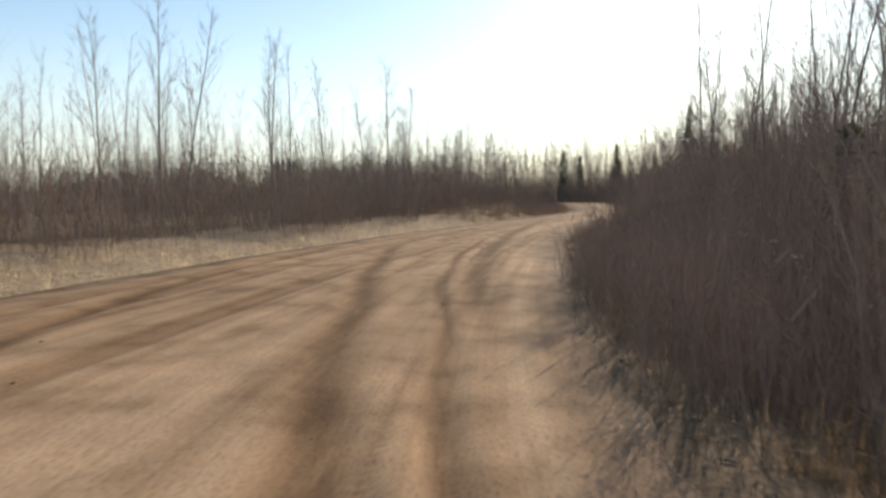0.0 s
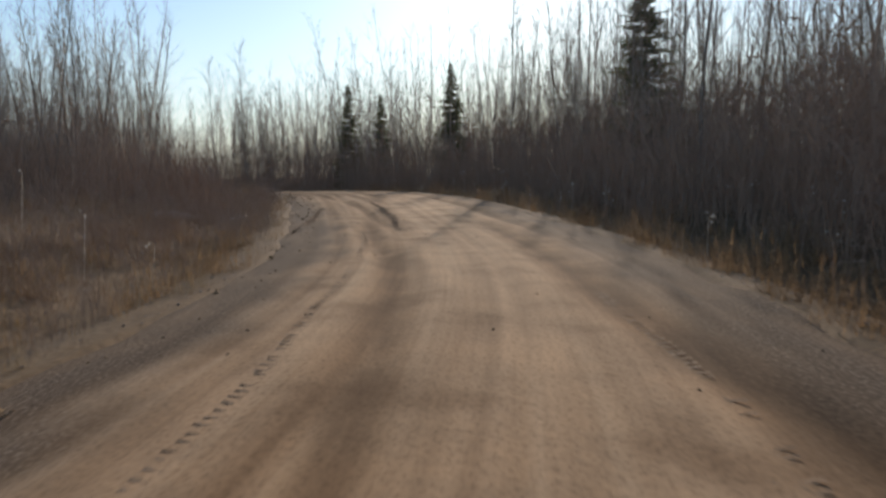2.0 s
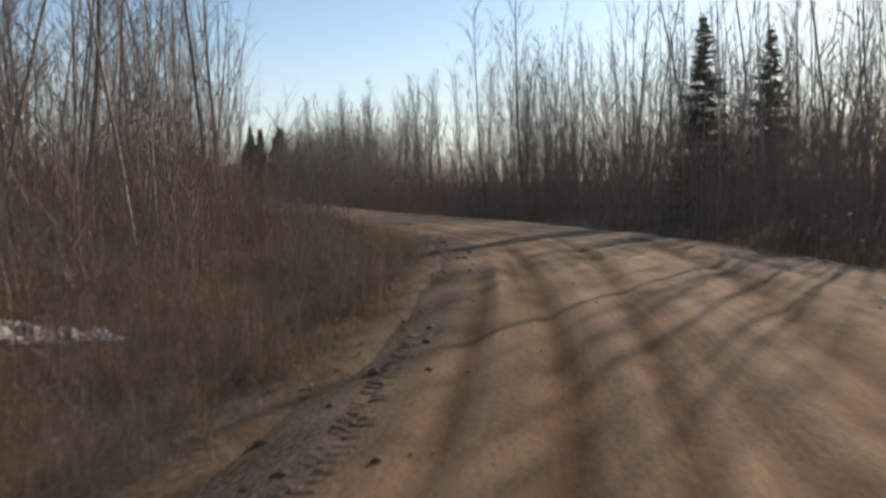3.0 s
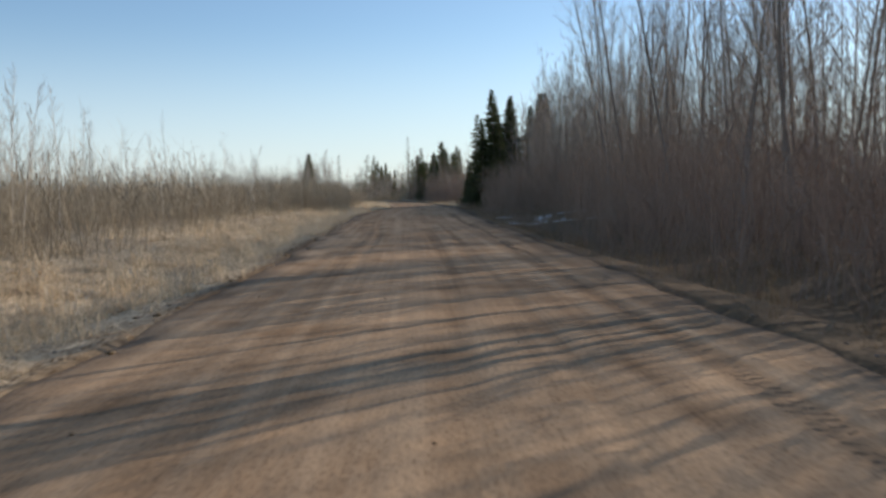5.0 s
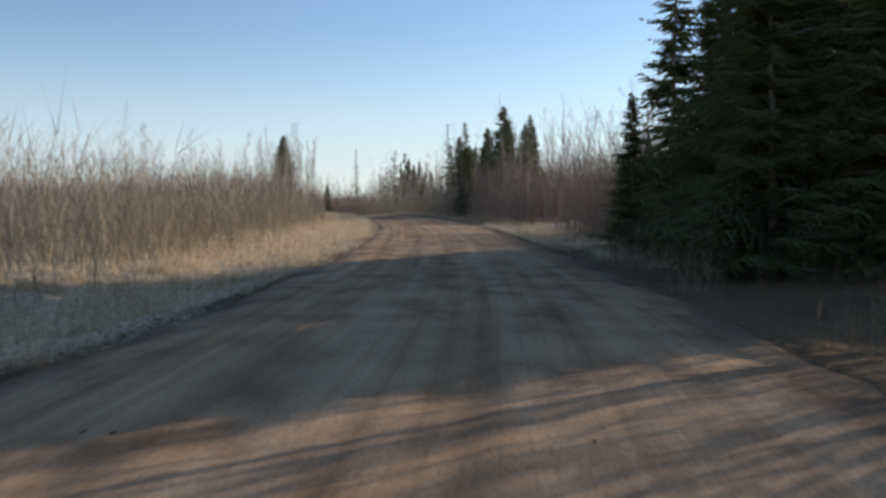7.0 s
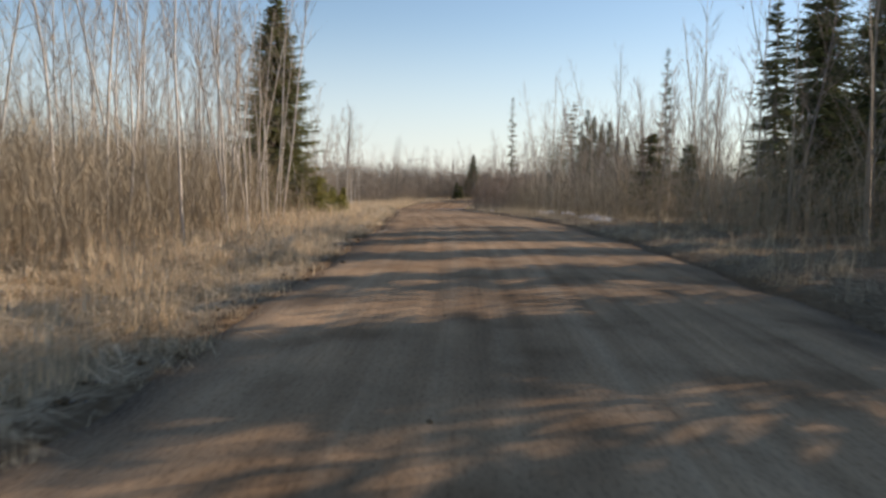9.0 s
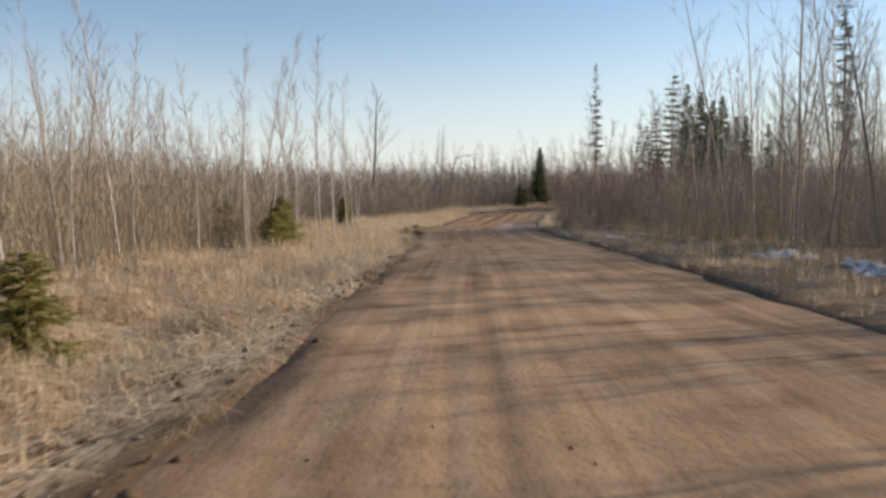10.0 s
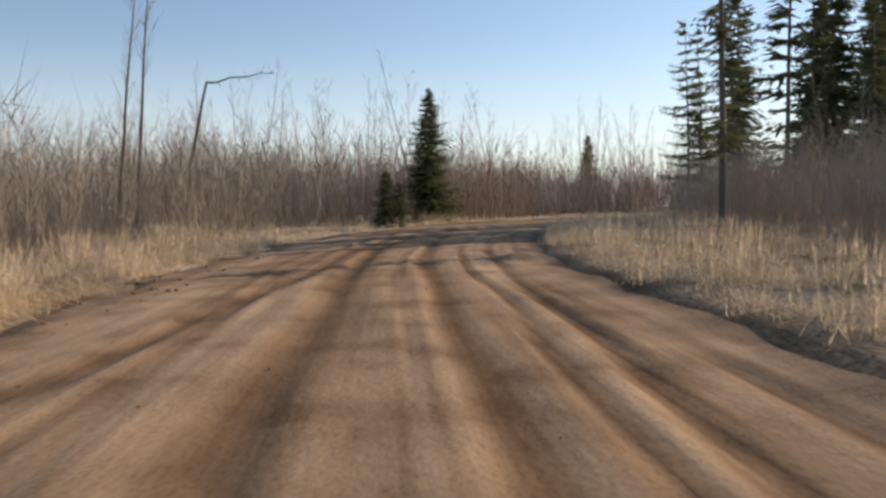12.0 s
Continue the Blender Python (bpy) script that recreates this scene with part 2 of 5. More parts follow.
class Soup:
    """Gathers tubes and blades into one array of points and triangles."""

    def __init__(self):
        self.v, self.t, self.n = [], [], 0

    def add(self, v, t):
        self.v.append(np.asarray(v, float))
        self.t.append(np.asarray(t, int) + self.n)
        self.n += len(v)

    def tube(self, pts, radii, sides=3):
        pts, radii = np.asarray(pts, float), np.asarray(radii, float)
        d = np.gradient(pts, axis=0)
        d /= np.linalg.norm(d, axis=1)[:, None] + 1e-9
        a = np.where(np.abs(d[:, 2:3]) < 0.9, [[0, 0, 1.0]], [[1.0, 0, 0]])
        u = np.cross(d, a)
        u /= np.linalg.norm(u, axis=1)[:, None] + 1e-9
        w = np.cross(d, u)
        ang = np.arange(sides) * 2 * np.pi / sides
        ring = pts[:, None] + radii[:, None, None] * (u[:, None] * np.cos(ang)[None, :, None] + w[:, None] * np.sin(ang)[None, :, None])
        k, n = np.arange(sides), len(pts)
        tris = []
        for i in range(n - 1):
            p, q = i * sides, (i + 1) * sides
            nx = (k + 1) % sides
            tris += [np.stack([p + k, p + nx, q + nx], 1), np.stack([p + k, q + nx, q + k], 1)]
        self.add(ring.reshape(-1, 3), np.concatenate(tris))

    def twigs(self, rng, start, end, width):
        """Thin tapering slivers from each start to each end."""
        start, end = np.atleast_2d(start), np.atleast_2d(end)
        side = np.cross(end - start, rng.normal(0, 1, start.shape))
        side *= (np.atleast_1d(width) / 2 / (np.linalg.norm(side, axis=1) + 1e-9))[:, None]
        v = np.stack([start - side, start + side, end], 1).reshape(-1, 3)
        self.add(v, np.arange(len(v)).reshape(-1, 3))

    def arrays(self):
        return np.concatenate(self.v), np.concatenate(self.t)


# ---- the way ----
# the road's middle, from the start of the drive on; then widths and heights at lengths along it
WAY = [(-135, -272), (-112, -222), (-99, -192), (-89.5, -171), (-80.8, -156.3), (-73.5, -146.7), (-65.2, -137.8), (-56.0, -129.7), (-46.3, -122.6), (-35.9, -116.3),
       (-26.5, -108.8), (-18.2, -99.7), (-11.0, -89.5), (-6.5, -78.1), (-3.9, -65.8), (-2.8, -54.0), (-2.0, -42.0), (-1.1, -30.1), (-0.5, -12.0),
       (-0.1, 10.0), (0.7, 29.9), (1.7, 45.8), (1.8, 62.1), (1.2, 77.9), (-0.5, 94.0), (-3.1, 109.7), (-6.5, 125.5), (-10.5, 140.8), (-14.6, 156.3),
       (-19.0, 171.8), (-22.1, 187.5), (-24.0, 203.4), (-25.3, 219.2), (-23.5, 234), (-17, 249), (-4, 266), (22, 290), (75, 325), (150, 370)]
WIDTH = [(-60, 8.0), (0, 8.7), (20, 9.0), (32, 8.0), (44, 6.9), (54, 6.2), (60, 5.7), (72, 5.5), (84, 6.3), (95, 6.6), (105, 6.0), (112, 5.9), (125, 6.2), (140, 6.2), (165, 6.0), (188, 6.2), (200, 6.7), (216, 6.9),
         (248, 6.0), (280, 5.8), (310, 6.2), (328, 6.0), (344, 6.5), (360, 6.6), (376, 8.0), (392, 8.0), (402, 8.3), (412, 8.2), (430, 7.0)]
# how far the worn road lies to the left of that middle
SHIFT = [(-60, 0.0), (10, -0.1), (20, -0.2), (32, 0.3), (44, -0.2), (54, 0.0), (60, 0.3), (70, 0.05), (82, 0.7), (95, 0.9), (104, 0.5), (112, -0.3), (125, 0.0), (300, 0.0), (328, -0.1), (346, -0.4), (360, -0.4), (376, -0.1), (396, 0.5), (410, 0.5), (430, 0.0)]
HEIGHT = [(-60, -0.2), (0, -0.05), (15, -0.31), (30, -0.40), (46, -0.18), (61, 0.06), (76, 0.21), (92, 0.55), (100, 0.62), (125, 0.3), (148, 0.07), (170, 0.16), (186, 0.3),
          (202, 0.4), (219, 0.47), (243, 0.45), (270, 0.7), (298, 0.96), (317, 0.89), (335, 0.51), (352, 0.02), (368, -0.25), (385, -0.82), (402, -0.75), (430, -0.2), (470, 0.0)]


def glide(rows, step=0.5):
    """A smooth line through the rows, resampled at even steps of its length."""
    p = np.array(rows, float)
    out = []
    for i in range(1, len(p) - 2):
        a, b, c, d = p[i - 1], p[i], p[i + 1], p[i + 2]
        for u in np.linspace(0, 1, 40, endpoint=False):
            out.append(0.5 * (2 * b + (c - a) * u + (2 * a - 5 * b + 4 * c - d) * u * u + (3 * b - a - 3 * c + d) * u ** 3))
    out = np.array(out)
    s = np.concatenate([[0], np.cumsum(np.hypot(*np.diff(out, axis=0).T))])
    k = np.arange(0, s[-1], step)
    return k, np.stack([np.interp(k, s, out[:, j]) for j in range(2)], 1)


def smooth_at(s, rows):
    """Values between the rows, eased so that no kink shows."""
    rows = np.array(rows, float)
    fine = np.arange(s[0] - 20, s[-1] + 20, 0.5)
    v = np.interp(fine, rows[:, 0], rows[:, 1])
    k = np.hanning(41)
    return np.interp(s, fine, np.convolve(np.pad(v, 20, mode="edge"), k / k.sum(), "valid"))


S, MID = glide(WAY)
S = S - S[np.argmin(np.hypot(MID[:, 0] + 80.8, MID[:, 1] + 156.3))]
TAN = np.gradient(MID, axis=0)
TAN /= np.linalg.norm(TAN, axis=1)[:, None]
MID = MID + np.stack([-TAN[:, 1], TAN[:, 0]], 1) * smooth_at(S, SHIFT)[:, None]
LINE = np.column_stack([MID, smooth_at(S, WIDTH), smooth_at(S, HEIGHT)])
CUT = smooth_at(S, [(270, 0), (300, 0.20), (432, 0.24), (448, 0)])
DITCH = smooth_at(S, [(-40, 1), (120, 0.9), (150, 0.5), (180, 0.9), (208, 0.9), (225, 0.45), (470, 0.35)])
TAN = np.gradient(MID, axis=0)
TAN /= np.linalg.norm(TAN, axis=1)[:, None]
LEFT = np.stack([-TAN[:, 1], TAN[:, 0]], 1)


def nearest(xy):
    """For each point: the nearest sample of the way, and the distance from it (left is positive)."""
    xy = np.atleast_2d(xy)
    k, dist = np.zeros(len(xy), int), np.zeros(len(xy))
    for i in range(0, len(xy), 4000):
        q = xy[i:i + 4000]
        dd = ((q[:, None] - LINE[None, ::2, :2]) ** 2).sum(2)
        j = dd.argmin(1) * 2
        k[i:i + 4000] = j
        side = np.sign(((q - LINE[j, :2]) * LEFT[j]).sum(1))
        dist[i:i + 4000] = np.sqrt(dd.min(1)) * np.where(side == 0, 1, side)
    return k, dist


def ripple(x, y):
    return 0.5 * np.sin(x * 0.31 + 1.3 * np.sin(y * 0.17)) * np.sin(y * 0.23 + 0.7) + 0.3 * np.sin(x * 0.83 + y * 0.57) + 0.2 * np.sin(x * 1.7 - y * 1.3)


def verge_height(d, half, x, y, cut=0.0, ditch=1.0):
    """Height over the road's middle at a distance d from it: shoulder, ditch, bank and forest floor. cut: height of a low bank on the right."""
    e = np.abs(d) - half
    bank = np.interp(e, [0.05, 0.5, 1.4, 3, 8], [0, 0.35, 0.85, 1.1, 0.4]) * np.where(d < 0, cut, 0)
    z = np.interp(e, [-1, 0, 0.7, 1.6, 2.4, 4.0, 6.0, 60], [0.03, 0.0, -0.10, -0.42, -0.45, -0.15, 0.05, 0.1])
    z = z * np.where(bank > 0, 0.25, np.where(z < 0, ditch, 1)) + bank
    return z + ripple(x, y) * np.interp(e, [0, 1, 4, 12], [0.0, 0.05, 0.13, 0.25])


def ground_at(xy):
    xy = np.atleast_2d(np.asarray(xy, float))
    k, d = nearest(xy)
    far = np.interp(np.abs(d), [12, 80], [1, 0])
    return LINE[k, 3] * far + verge_height(d, LINE[k, 2] / 2, xy[:, 0], xy[:, 1], CUT[k], DITCH[k])


def at(s, d):
    """The point at s along the way and d to its left."""
    k = np.clip(np.searchsorted(S, s), 0, len(S) - 1)
    return LINE[k, :2] + LEFT[k] * np.asarray(d)[..., None] + TAN[k] * np.asarray(s - S[k])[..., None]


def sheet(rows, cols, flip=False):
    i, j = np.meshgrid(np.arange(rows - 1), np.arange(cols - 1), indexing="ij")
    a = (i * cols + j).ravel()
    t = np.concatenate([np.stack([a, a + 1, a + cols + 1], 1), np.stack([a, a + cols + 1, a + cols], 1)])
    return t[:, ::-1] if flip else t


# road: a crowned sheet with wheel ruts that wander along it
COLS = 85
RS, RL, RN = S[::2], LINE[::2], LEFT[::2]
across = np.linspace(-1, 1, COLS)
half = RL[:, 2] / 2 + 0.35
D = across[None] * half[:, None]
X = RL[:, 0, None] + RN[:, 0, None] * D
Y = RL[:, 1, None] + RN[:, 1, None] * D
# ragged rim: the sheet sinks under the verge along an uneven line, other on each side
flank = np.where(D > 0, 3.1, 0.0)
rag = 0.5 * np.sin(RS[:, None] * 0.9 + flank) * np.sin(RS[:, None] * 0.37 + 2 * flank) + 0.35 * np.sin(RS[:, None] * 2.3 + flank + 6 * D) + 0.3 * np.sin(Y * 1.9 + 4.1 * X)
RIM = np.abs(across[None]) + 0.10 * rag
Z = RL[:, 3, None] + 0.06 * (1 - across[None] ** 2) - 0.06 * np.clip(RIM - 0.87, 0, 1) * 10
RUT, TREAD = np.zeros_like(D), np.zeros_like(D)
rut_rng = np.random.default_rng(4)
worn = np.interp(RS, [-10, 60, 100, 150, 345, 380], [0.8, 0.55, 0.5, 0.3, 0.18, 0.5])
for n in range(26):
    mid, wide, deep = rut_rng.uniform(-0.72, 0.72), (rut_rng.uniform(0.16, 0.28) if n % 4 == 0 else rut_rng.uniform(0.05, 0.12)), rut_rng.uniform(0.012, 0.032)
    a, b, ph = rut_rng.uniform(0.03, 0.12), rut_rng.uniform(0.02, 0.05), rut_rng.uniform(0, 6)
    path = (mid + a * np.sin(RS * b + ph) + 0.02 * np.sin(RS * 0.35 + ph)) * half
    run = np.clip(np.sin(RS * rut_rng.uniform(0.012, 0.04) + ph) * 2 + 0.6, 0, 1) * worn
    r = (D - path[:, None]) / wide
    dip = run[:, None] * np.exp(-r ** 2)
    Z = Z - deep * (dip - 0.45 * run[:, None] * np.exp(-(np.abs(r) - 1.7) ** 2 * 2))
    RUT = np.maximum(RUT, dip * rut_rng.uniform(0.5, 1.0))
    if n % 4 and n % 5 in (1, 3):
        patches = np.clip(np.sin(RS * 0.23 + ph * 3) * 1.6 + 0.5, 0, 1)
        TREAD = np.maximum(TREAD, dip ** 1.6 * patches[:, None] * worn[:, None] ** 2)
# deep wheel lines that part and join: width, then points along and across
for wide, line in ((0.30, ((8, -3.4), (20, -2.5), (24, -2.2), (38, -0.8), (50, 0.4))), (0.24, ((-5, -3.6), (5, -2.3), (11, -1.5), (30, 1.9))), (0.22, ((-4, 0.0), (7, 1.4), (14, 2.6), (29, 3.6))),
                   (0.12, ((-4, -3.6), (8, -3.0), (19, -1.9), (34, -0.6))), (0.20, ((90, 2.6), (100, 2.5), (112, 1.5))), (0.15, ((92, 3.3), (97, 3.2), (106, 2.8))), (0.13, ((90, 2.3), (98, 1.9), (105, 0.9), (114, -0.4))),
                   (0.30, ((86, 1.2), (96, 0.7), (103, -0.4), (112, -2.0))), (0.22, ((76, 1.2), (81, 1.5), (92, 2.4))), (0.22, ((74, -1.5), (90, -1.2), (104, -1.6))), (0.26, ((56, 0.4), (64, 0.6), (68, 0.8), (77, 1.75), (84, 1.9))),
                   (0.32, ((57, -2.2), (65, -1.85), (71, -1.0), (82, -0.7))), (0.22, ((384, -0.8), (400, -0.65), (420, -0.4))), (0.12, ((386, -1.7), (399, -2.1), (412, -2.2))), (0.32, ((380, 0.7), (402, 0.85), (420, 0.8))),
                   (0.20, ((384, 3.6), (396, 2.3), (404, 1.5), (420, 1.2))), (0.10, ((386, -1.3), (397, -1.5), (410, -1.4))), (0.10, ((384, -2.4), (396, -2.8))), (0.15, ((366, -0.6), (384, -0.6))), (0.12, ((372, -2.0), (385, -2.0), (402, -1.9)))):
    line = np.array(line, float)
    path = np.interp(RS, line[:, 0], line[:, 1]) - smooth_at(RS, SHIFT)
    path = np.convolve(np.pad(path, 3, mode="edge"), np.hanning(9)[1:-1] / np.hanning(9).sum(), "valid") + 0.05 * np.sin(RS * 0.7 + wide * 90)
    run = np.clip((RS - line[0, 0]) / 4, 0, 1) * np.clip((line[-1, 0] - RS) / 4, 0, 1)
    r = (D - path[:, None]) / wide
    dip = run[:, None] * np.exp(-r ** 2)
    Z = Z - (0.025 + 0.05 * wide) * (dip - 0.5 * run[:, None] * np.exp(-(np.abs(r) - 1.7) ** 2 * 2))
    RUT = np.maximum(RUT, dip * 0.95)
WET = np.exp(-((RS[:, None] - 380) / 6.5) ** 4) * np.clip((-D - 0.6 + 0.35 * ripple(X * 2, Y * 2)) / 0.9, 0, 1)
Z = Z + 0.010 * ripple(X * 4, Y * 4)
ROAD_Z = Z
road = new("road", mesh_of("road", np.stack([X, Y, Z], 2).reshape(-1, 3), sheet(len(RS), COLS, True), ROAD,
                           np.stack([D + 20, np.repeat(RS[:, None], COLS, 1) + 300], 2).reshape(-1, 2), True))
for name, values in (("rut", RUT), ("tread", TREAD), ("wet", WET), ("edge", np.clip((RIM - np.where(D > 0, np.interp(RS, [40, 56, 74, 83, 90, 104, 112, 124], [0.74, 0.55, 0.48, 0.46, 0.6, 0.64, 0.6, 0.74])[:, None], np.interp(RS, [20, 34, 50, 58, 78, 92, 364, 374, 385, 394], [0.74, 0.62, 0.55, 0.42, 0.45, 0.7, 0.74, 0.3, 0.35, 0.74])[:, None])) / 0.22, 0, 1))):
    road.data.attributes.new(name, "FLOAT", "POINT").data.foreach_set("value", values.astype(np.float32).ravel())
tagged(road, "sandy brown dirt road with wheel ruts", "road", kind="structure")

# verge: shoulder, ditch and bank on both sides, in one sheet under the road
vd = np.concatenate([-np.geomspace(16, 2, 40), np.geomspace(2, 16, 40)])
L2, N2 = LINE[::4], LEFT[::4]
D = vd[None] * np.ones((len(L2), 1))
X, Y = L2[:, 0, None] + N2[:, 0, None] * D, L2[:, 1, None] + N2[:, 1, None] * D
Z = L2[:, 3, None] + verge_height(D, L2[:, 2, None] / 2, X, Y, CUT[::4, None], DITCH[::4, None]) - np.where(np.abs(D) < L2[:, 2, None] / 2, 0.12, 0) + 0.02
verge = new("ground_verge", mesh_of("ground_verge", np.stack([X, Y, Z], 2).reshape(-1, 3), sheet(len(L2), 80, True), VERGE, None, True))
left_straw = np.interp(S[::4], [-40, 50, 70, 138, 150, 440, 470], [0.7, 0.5, 0.1, 0.15, 1, 1, 0.3])
right_straw = np.interp(S[::4], [-40, 5, 24, 120, 246, 252, 262, 272, 340, 366, 440, 460], [0.1, 0.1, 0.05, 0.1, 0.1, 0.9, 0.9, 0.35, 0.3, 0.5, 0.5, 0.3])
straw = np.where(D > 0, left_straw[:, None], right_straw[:, None]) * np.clip(1.0 - (np.abs(D) - 11) / 5, 0, 1) * np.clip((np.abs(D) - L2[:, 2, None] / 2 - 0.05 + 0.4 * ripple(X * 3, Y * 3)) / 0.5, 0, 1) * (0.75 + 0.25 * ripple(X * 1.7, Y * 1.7))
verge.data.attributes.new("straw", "FLOAT", "POINT").data.foreach_set("value", np.clip(straw, 0, 1).astype(np.float32).ravel())
tagged(verge, "brown littered ditch and bank beside the road", "ground", kind="structure")

# forest floor to the horizon
gx = np.concatenate([-np.geomspace(1500, 170, 12), np.arange(-160, 121, 5.0), np.geomspace(130, 1500, 12)])
gy = np.concatenate([-np.geomspace(1500, 310, 12), np.arange(-300, 381, 5.0), np.geomspace(390, 1800, 12)])
X, Y = np.meshgrid(gx, gy, indexing="ij")
flat = np.stack([X.ravel(), Y.ravel()], 1)
k, d = nearest(flat)
Z = ground_at(flat) - np.where(np.abs(d) < 13, 0.9, 0)
ground = new("ground", mesh_of("ground", np.stack([flat[:, 0], flat[:, 1], Z], 1), sheet(len(gx), len(gy), True), SOIL, None, True))
tagged(ground, "brown leaf-littered forest floor", "ground", kind="structure")

# ---- plants ----
UP = np.array([0, 0, 1.0])


def unit(v):
    return v / (np.linalg.norm(v) + 1e-9)


def stem_line(rng, base, way, length, n, bend=0.08, rise=0.0):
    """A wandering line of n points."""
    pts, p, w = [np.array(base, float)], np.array(base, float), unit(np.array(way, float))
    for _ in range(n - 1):
        w = unit(w + rng.normal(0, bend, 3) + UP * rise)
        p = p + w * length / (n - 1)
        pts.append(p)
    return np.array(pts)


def along(line, q):
    """Points of a line at the shares q of its length."""
    f = np.linspace(0, 1, len(line))
    return np.stack([np.interp(q, f, line[:, j]) for j in range(3)], 1)


def bare_tree(rng, h, r, limbs, twigs, low=0.3, reach=0.26, sides=5, simple=False, thick=0.011, up=1.0):
    """A leafless tree: (stem, crown) as two soups."""
    stem, crown = Soup(), Soup()
    lean = np.array([rng.normal(0, 0.05), rng.normal(0, 0.05), 1])
    n = 5 if simple else 9
    line = stem_line(rng, (0, 0, -0.15), lean, h, n, 0.03, 0.02)
    f = np.linspace(0, 1, n)
    stem.tube(line, r * (1 - f) ** 0.8 + 0.006, 3 if simple else sides)
    for i in range(limbs):
        g = low + (1 - low) * (i + rng.uniform(0, 1)) / limbs * 0.97
        base = along(line, [g])[0]
        a = rng.uniform(0, 2 * np.pi)
        out = np.array([math.cos(a), math.sin(a), rng.uniform(0.8, 2.0) * up])
        length = h * reach * (1.12 - g) * rng.uniform(0.6, 1.25) + 0.3
        b = stem_line(rng, base, out, length, 3, 0.12, 0.14)
        r0 = max(0.007, r * 0.36 * (1.05 - g))
        if simple:
            crown.twigs(rng, b[:1], b[-1:], r0 * 2.2)
        else:
            crown.tube(b, np.linspace(r0, 0.004, 3), 3)
        start = along(b, rng.uniform(0.15, 0.97, twigs))
        way = (b[-1] - b[0]) / length + rng.normal(0, 0.5, (twigs, 3)) + UP * 0.4
        crown.twigs(rng, start, start + way * (length * rng.uniform(0.2, 0.5, twigs))[:, None], thick)
    return stem, crown


def bush(rng, h, stems, twigs, spread=0.5, thick=0.02, root=0.6, tubes=True, fuzz=0.5, sprigs=None):
    """Many thin stems out of one root, with twigs, in one soup or with the twigs in sprigs."""
    soup = Soup()
    fine = soup if sprigs is None else sprigs
    for _ in range(stems):
        a, o = rng.uniform(0, 2 * np.pi), rng.uniform(0.05, spread)
        way = np.array([math.cos(a) * o, math.sin(a) * o, 1])
        base = np.append(np.clip(rng.normal(0, root, 2), -1.3 * root, 1.3 * root), -0.1)
        length = h * rng.uniform(0.45, 1.05)
        b = stem_line(rng, base, way, length, 4, 0.10, 0.02)
        if tubes:
            soup.tube(b, np.linspace(thick * 0.6, 0.004, 4), 3)
        else:
            soup.twigs(rng, b[[0, 0, 1, 2]], b[[2, 1, 3, 3]], thick * np.array([1.5, 1.5, 1.0, 0.6]))
        start = along(b, rng.uniform(0.02, 0.98, twigs) ** 0.75)
        way = way / 1.1 + np.clip(rng.normal(0, fuzz, (twigs, 3)), -1.0, 1.0)
        fine.twigs(rng, start, start + way * (length * rng.uniform(0.1, 0.28, twigs))[:, None], thick * 0.9)
    return soup


def spruce_parts(rng, h, wide, whorls, boughs, fronds, bare=0.04, droop=0.3, thin=1.0, power=0.8, girth=1.0, tier=1.0, fine=1.0):
    """A spruce: (stem, foliage). Each bough is a drooping spray of short needled fronds."""
    stem, green = Soup(), Soup()
    line = stem_line(rng, (0, 0, -0.15), (rng.normal(0, 0.01), rng.normal(0, 0.01), 1), h, 8, 0.008)
    stem.tube(line, np.linspace((0.010 * h + 0.02) * girth, 0.010, 8), 6)
    for i in range(whorls):
        for j in range(boughs):
            g = bare + (1 - bare) * ((i + rng.uniform(0, tier)) / whorls) ** 0.92
            base = along(line, [g])[0]
            reach = wide * (1 - g) ** power * rng.uniform(0.7, 1.15) + 0.10
            if rng.uniform() > thin:
                continue
            a = rng.uniform(0, 2 * np.pi)
            out = np.array([math.cos(a), math.sin(a), 0.15 - droop * (1 - g) * rng.uniform(0.5, 1.3)])
            ln = reach * rng.uniform(0.55, 1.12)
            side = np.array([-math.sin(a), math.cos(a), 0])
            tip = base + out * ln
            stem.twigs(rng, base, tip, 0.03)
            q = np.repeat(np.linspace(0.12, 1.0, fronds), 2)
            n = len(q)
            sgn = np.tile([-1, 1], fronds)[:, None]
            c = base + (tip - base) * q[:, None] - UP * (0.05 * ln * np.sin(q * 3.1))[:, None]
            w = ((0.42 * ln * (1.12 - q) + 0.12) * rng.uniform(0.7, 1.25, n))[:, None]
            end = c + (side * sgn * 0.8 + out * rng.uniform(0.2, 0.8, (n, 1))) * w - UP * w * rng.uniform(0.05, 0.6, (n, 1))
            fat = (0.045 + 0.12 * w) * fine
            for across in (UP * 0.75 + side * 0.3, out * 0.9):
                v = np.stack([c + across * fat * 0.5, c - across * fat * 0.8, end], 1).reshape(-1, 3)
                green.add(v, np.arange(len(v)).reshape(-1, 3))
    return stem, green


def thing(name, stem, crown, stem_mat, crown_mat, crown_name="crown"):
    """A plant whose root stands at the origin: stem mesh with its crown as a part. Kept aside as the pattern for copies."""
    trunk_me, crown_me = mesh_of(name + "_trunk", *stem.arrays(), stem_mat, None, True), mesh_of(name + "_crown", *crown.arrays(), crown_mat)
    return trunk_me, crown_me, crown_name


def plant(name, made, m, label, category, group=""):
    root = new(name)
    root.matrix_basis = m
    part("trunk", made[0], root)
    part(made[2], made[1], root)
    return tagged(root, label, category, group)


